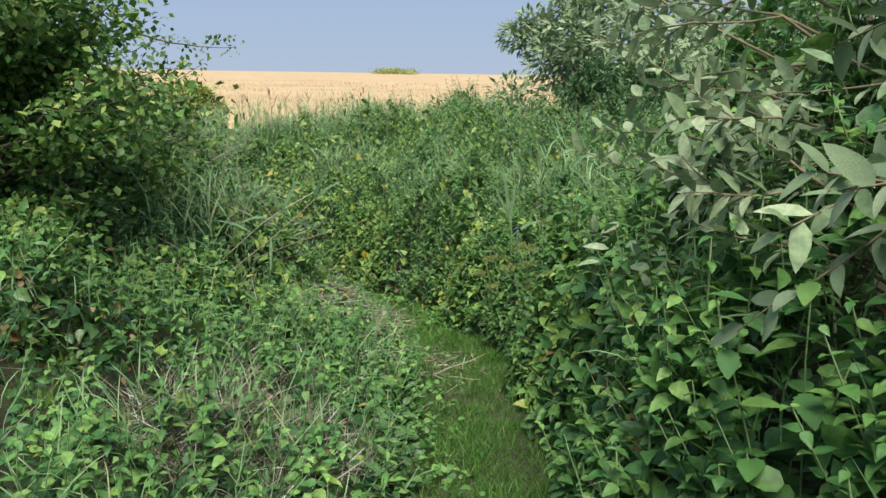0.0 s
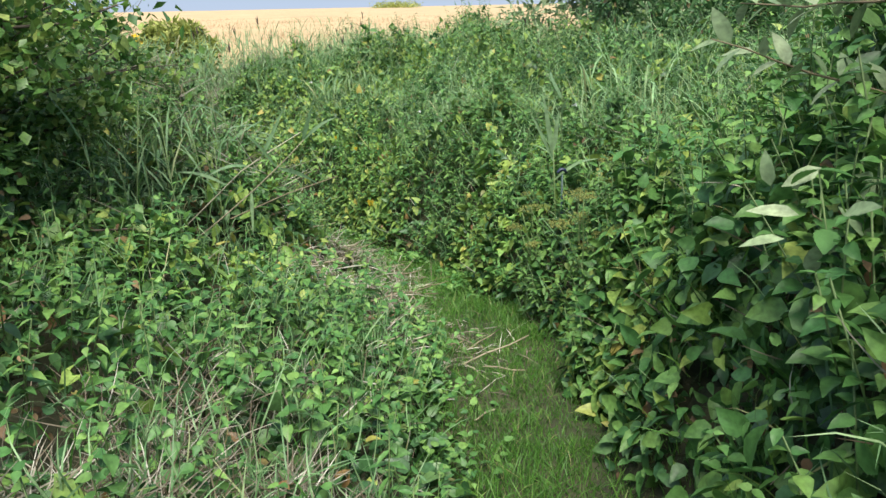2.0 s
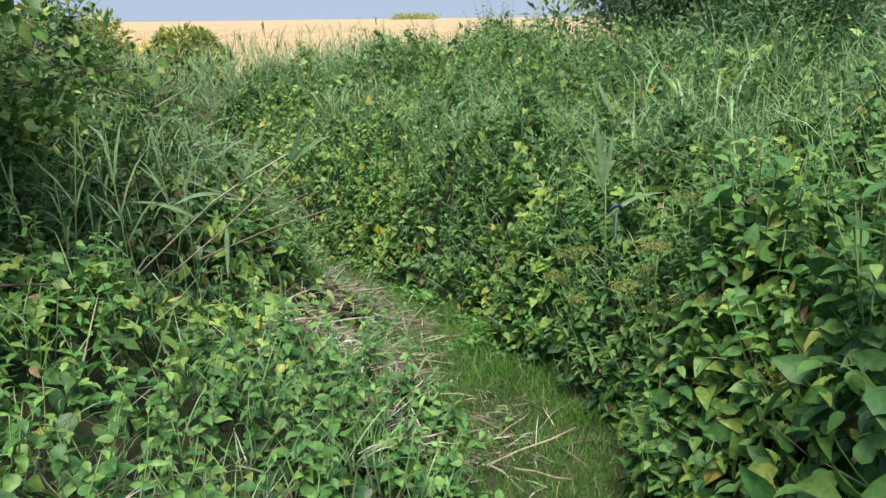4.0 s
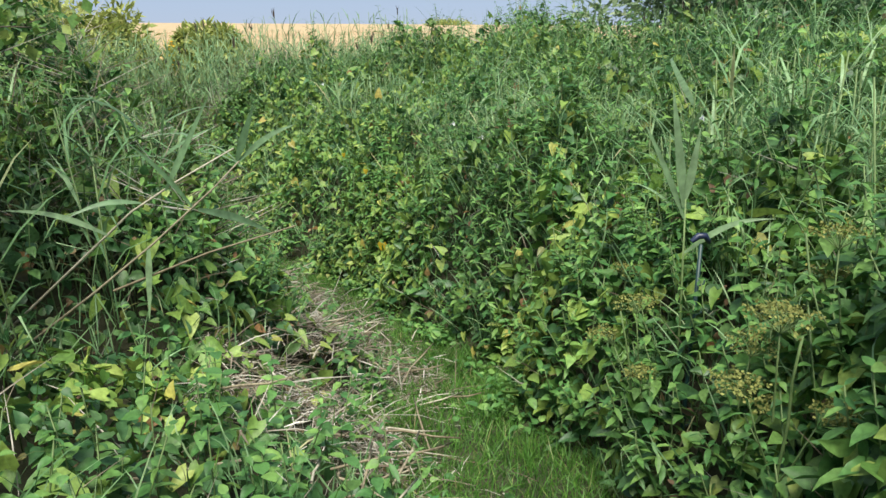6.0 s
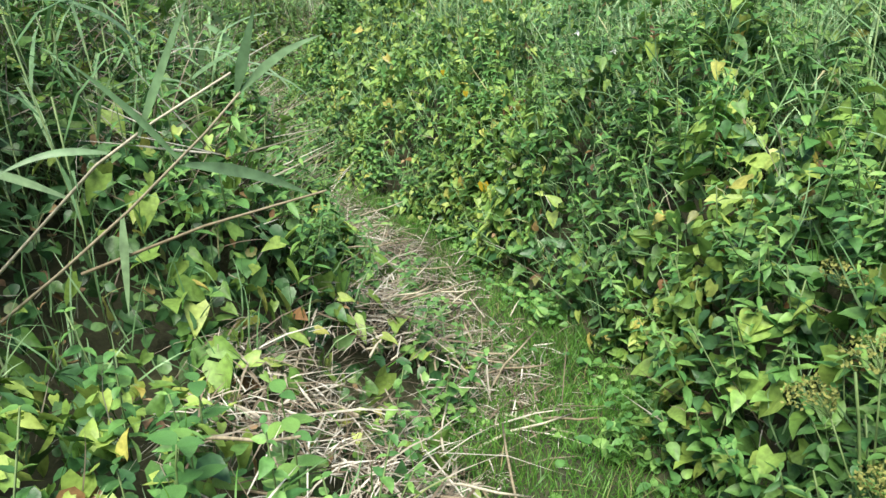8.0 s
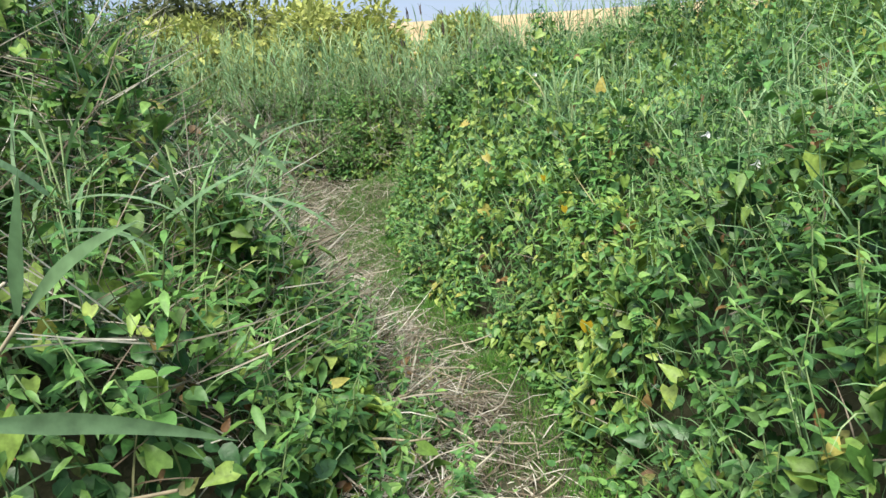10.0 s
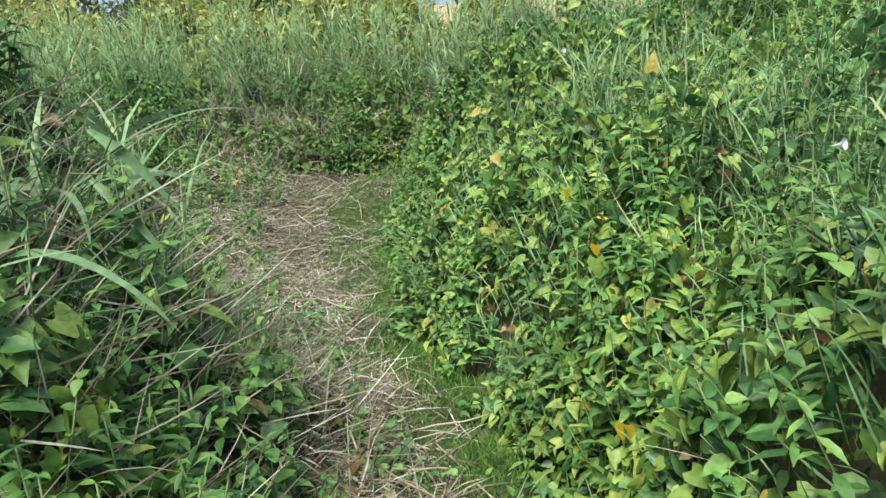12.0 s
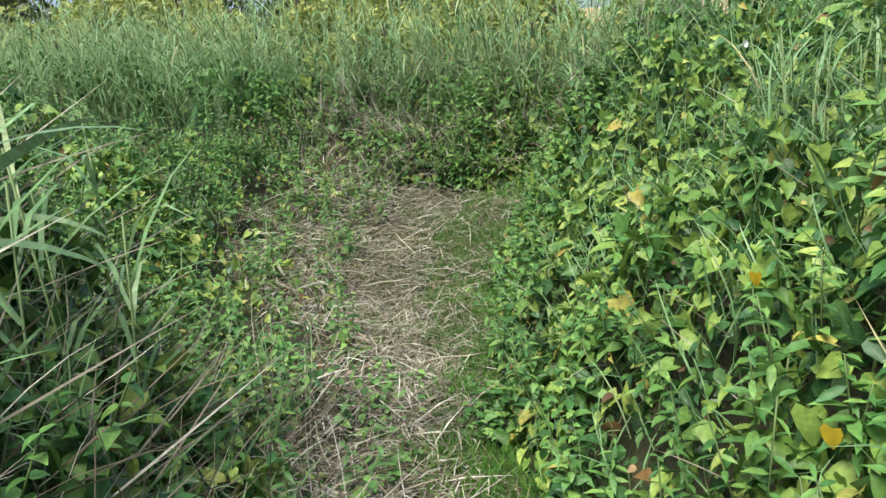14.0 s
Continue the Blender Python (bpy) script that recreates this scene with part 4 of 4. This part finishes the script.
leaning_reed("long pale reed stem leaning over the path with broad blades", [(-1.75, 5.5, 0.3), (-1.27, 5.5, 0.66), (-1.02, 5.5, 0.86), (-0.76, 5.5, 1.09), (-0.65, 5.5, 1.2)],
             [((-0.66, 5.5, 1.2), (-0.58, 5.48, 1.42), 0.036, 0.0), ((-0.65, 5.5, 1.2), (-0.42, 5.5, 1.345), 0.03, 0.02), ((-0.83, 5.5, 1.0), (-0.57, 5.86, 0.79), 0.042, 0.02),
              ((-1.04, 5.5, 0.85), (-1.05, 5.45, 0.55), 0.03, 0.0), ((-0.85, 5.52, 1.0), (-1.06, 5.4, 1.3), 0.022, 0.02)])
leaning_reed("long pale reed stem leaning over the path with broad blades", [(-1.7, 5.55, 0.45), (-1.1, 5.52, 0.99), (-0.9, 5.5, 1.12), (-0.67, 5.5, 1.25)],
             [((-0.95, 5.5, 1.08), (-0.75, 5.5, 1.46), 0.03, 0.0), ((-1.2, 5.5, 0.9), (-1.5, 5.3, 1.05), 0.028, 0.03), ((-1.05, 5.5, 1.03), (-1.3, 5.35, 1.0), 0.026, 0.03)])
leaning_reed("thin dry stem lying across the growth", [(-1.2, 5.5, 0.66), (-0.8, 5.5, 0.82), (-0.44, 5.5, 0.93)], [])
leaning_reed("upright green reed with broad pale blades on the bank", [(1.02, 5.0, 0.1), (1.0, 4.97, 0.7), (0.97, 4.95, 1.15)],
             [((0.965, 4.95, 1.12), (0.89, 4.95, 1.54), 0.04, 0.0), ((0.97, 4.95, 1.15), (1.0, 4.95, 1.4), 0.034, 0.0), ((0.97, 4.95, 1.08), (0.8, 4.95, 1.42), 0.028, 0.01),
              ((0.985, 4.96, 0.95), (1.25, 4.85, 1.1), 0.024, 0.04)], M_STEM)
leaning_reed("reed bent low over the dark side of the path", [(-2.1, 7.9, 0.2), (-1.95, 7.9, 0.75), (-1.75, 7.87, 1.0), (-1.62, 7.86, 1.0)],
             [((-1.66, 7.86, 0.985), (-1.4, 7.85, 0.72), 0.04, 0.02), ((-1.72, 7.95, 1.12), (-1.46, 8.0, 0.84), 0.042, 0.03), ((-1.9, 7.85, 0.9), (-2.15, 7.6, 1.15), 0.036, 0.04),
              ((-1.8, 7.87, 0.95), (-2.05, 7.55, 0.9), 0.034, 0.05), ((-1.93, 7.88, 0.8), (-1.75, 7.6, 0.55), 0.03, 0.04)], M_STEM)
single_reed((1.2, 5.6, 0.2), (1.15, 5.4, 1.5), 6, "upright green reed with broad pale blades on the bank", 82, 0.34, 0.03)
single_reed((-2.0, 6.6, 0.5), (-1.2, 6.2, 1.25), 6, "green reed bent over the brambles", 85, 0.4, 0.03)
for n_, (x_, y_) in enumerate(((-1.75, 7.4), (-2.0, 7.8), (-1.6, 7.1), (-2.2, 8.3), (-1.9, 8.0), (-1.5, 6.8))):
    single_reed((x_ - 0.3, y_ + 0.1, 0.3), (x_ + 0.35, y_ - 0.1, 0.95 + 0.05 * n_), 6, "leaning green reed with long drooping blades", 90 + n_, 0.5, 0.034)


# ---- cut reed stalks on the path ----
def cut_stalks():
    r = np.random.default_rng(101)
    me = [mesh_from("cut_reed", *tube([(0, 0, 0), (0.01 * b, 0.35, 0.006), (0.03 * b, 0.7, 0), (0.05 * b, 1, 0.01)], [0.0042, 0.004, 0.0036, 0.003], 7), M_STRAW_ONE) for b in (-1, 0.5, 2)]
    for k in range(230):
        y = r.choice([r.normal(4.5, 0.5), r.normal(6.3, 0.7), r.normal(7.4, 0.7), r.normal(9.0, 0.8), r.normal(12.6, 0.7)])
        lo, hi = edges(y)
        x = lo + r.normal(0.0 if y < 8 else 0.12, 0.2)
        if x > hi - 0.25 or y > 13.4 or y < 3.4:
            continue
        ob = tagged(new("cut_reed", me[k % 3]), "pale dry cut reed stalk lying on the path edge", "reed stalk", "cut reed stalks")
        s = r.uniform(0.15, 0.42)
        z = max(ground_z(x, y), top_z(x, y) - 0.02) + 0.03
        ob.matrix_basis = pose(x, y, z, r.normal(4, 9), 0, r.uniform(0, 360)) @ Matrix.Diagonal((1.2, s, 1.2, 1))


cut_stalks()


# ---- single coloured leaves and flowers ----
HEART_ONE = mesh_from("leaf", *HEART, M_YELLOW)
for x_, y_, z_, s_ in ((-0.13, 8.8, 0.0, 0.1), (-0.26, 8.68, 0.58, 0.05), (-0.48, 9.4, 0.6, 0.045)):
    lf = tagged(new("yellow_leaf", HEART_ONE), "bright yellow heart-shaped leaf among green bramble", "leaf", "yellowed leaves on the bank")
    out_ = y_ - 0.45
    while top_z(x_, y_) > z_ + s_ * 0.2 and y_ > out_:
        y_ -= 0.02
    y_ -= 0.07
    lf.matrix_basis = pose(x_, y_, z_ + s_ * 0.4, 100, 0, -15) @ Matrix.Rotation(math.pi, 4, "Z") @ Matrix.Diagonal((s_, s_, s_, 1))


def trumpet():
    prof = ((0.003, 0), (0.005, 0.02), (0.012, 0.035), (0.028, 0.045))
    v = [(q * math.cos(a), q * math.sin(a), z) for q, z in prof for a in np.arange(10) * 2 * math.pi / 10]
    f = [(10 * i + j, 10 * i + (j + 1) % 10, 10 * i + 10 + (j + 1) % 10, 10 * i + 10 + j) for i in range(3) for j in range(10)]
    return mesh_from("flower", v, f, M_WHITE)


FLOWER = trumpet()
for x_, y_, z_ in ((-0.82, 11.08, 1.1), (0.28, 11.1, 1.12), (0.4, 8.3, 1.0), (0.55, 7.7, 0.98), (1.4, 6.0, 1.3)):
    fl = tagged(new("bindweed_flower", FLOWER), "white bindweed trumpet flower on the bank", "flower", "bindweed flowers")
    fl.matrix_basis = pose(x_, y_, z_, 75, 0, 60) @ Matrix.Diagonal((0.6, 0.6, 0.8, 1))
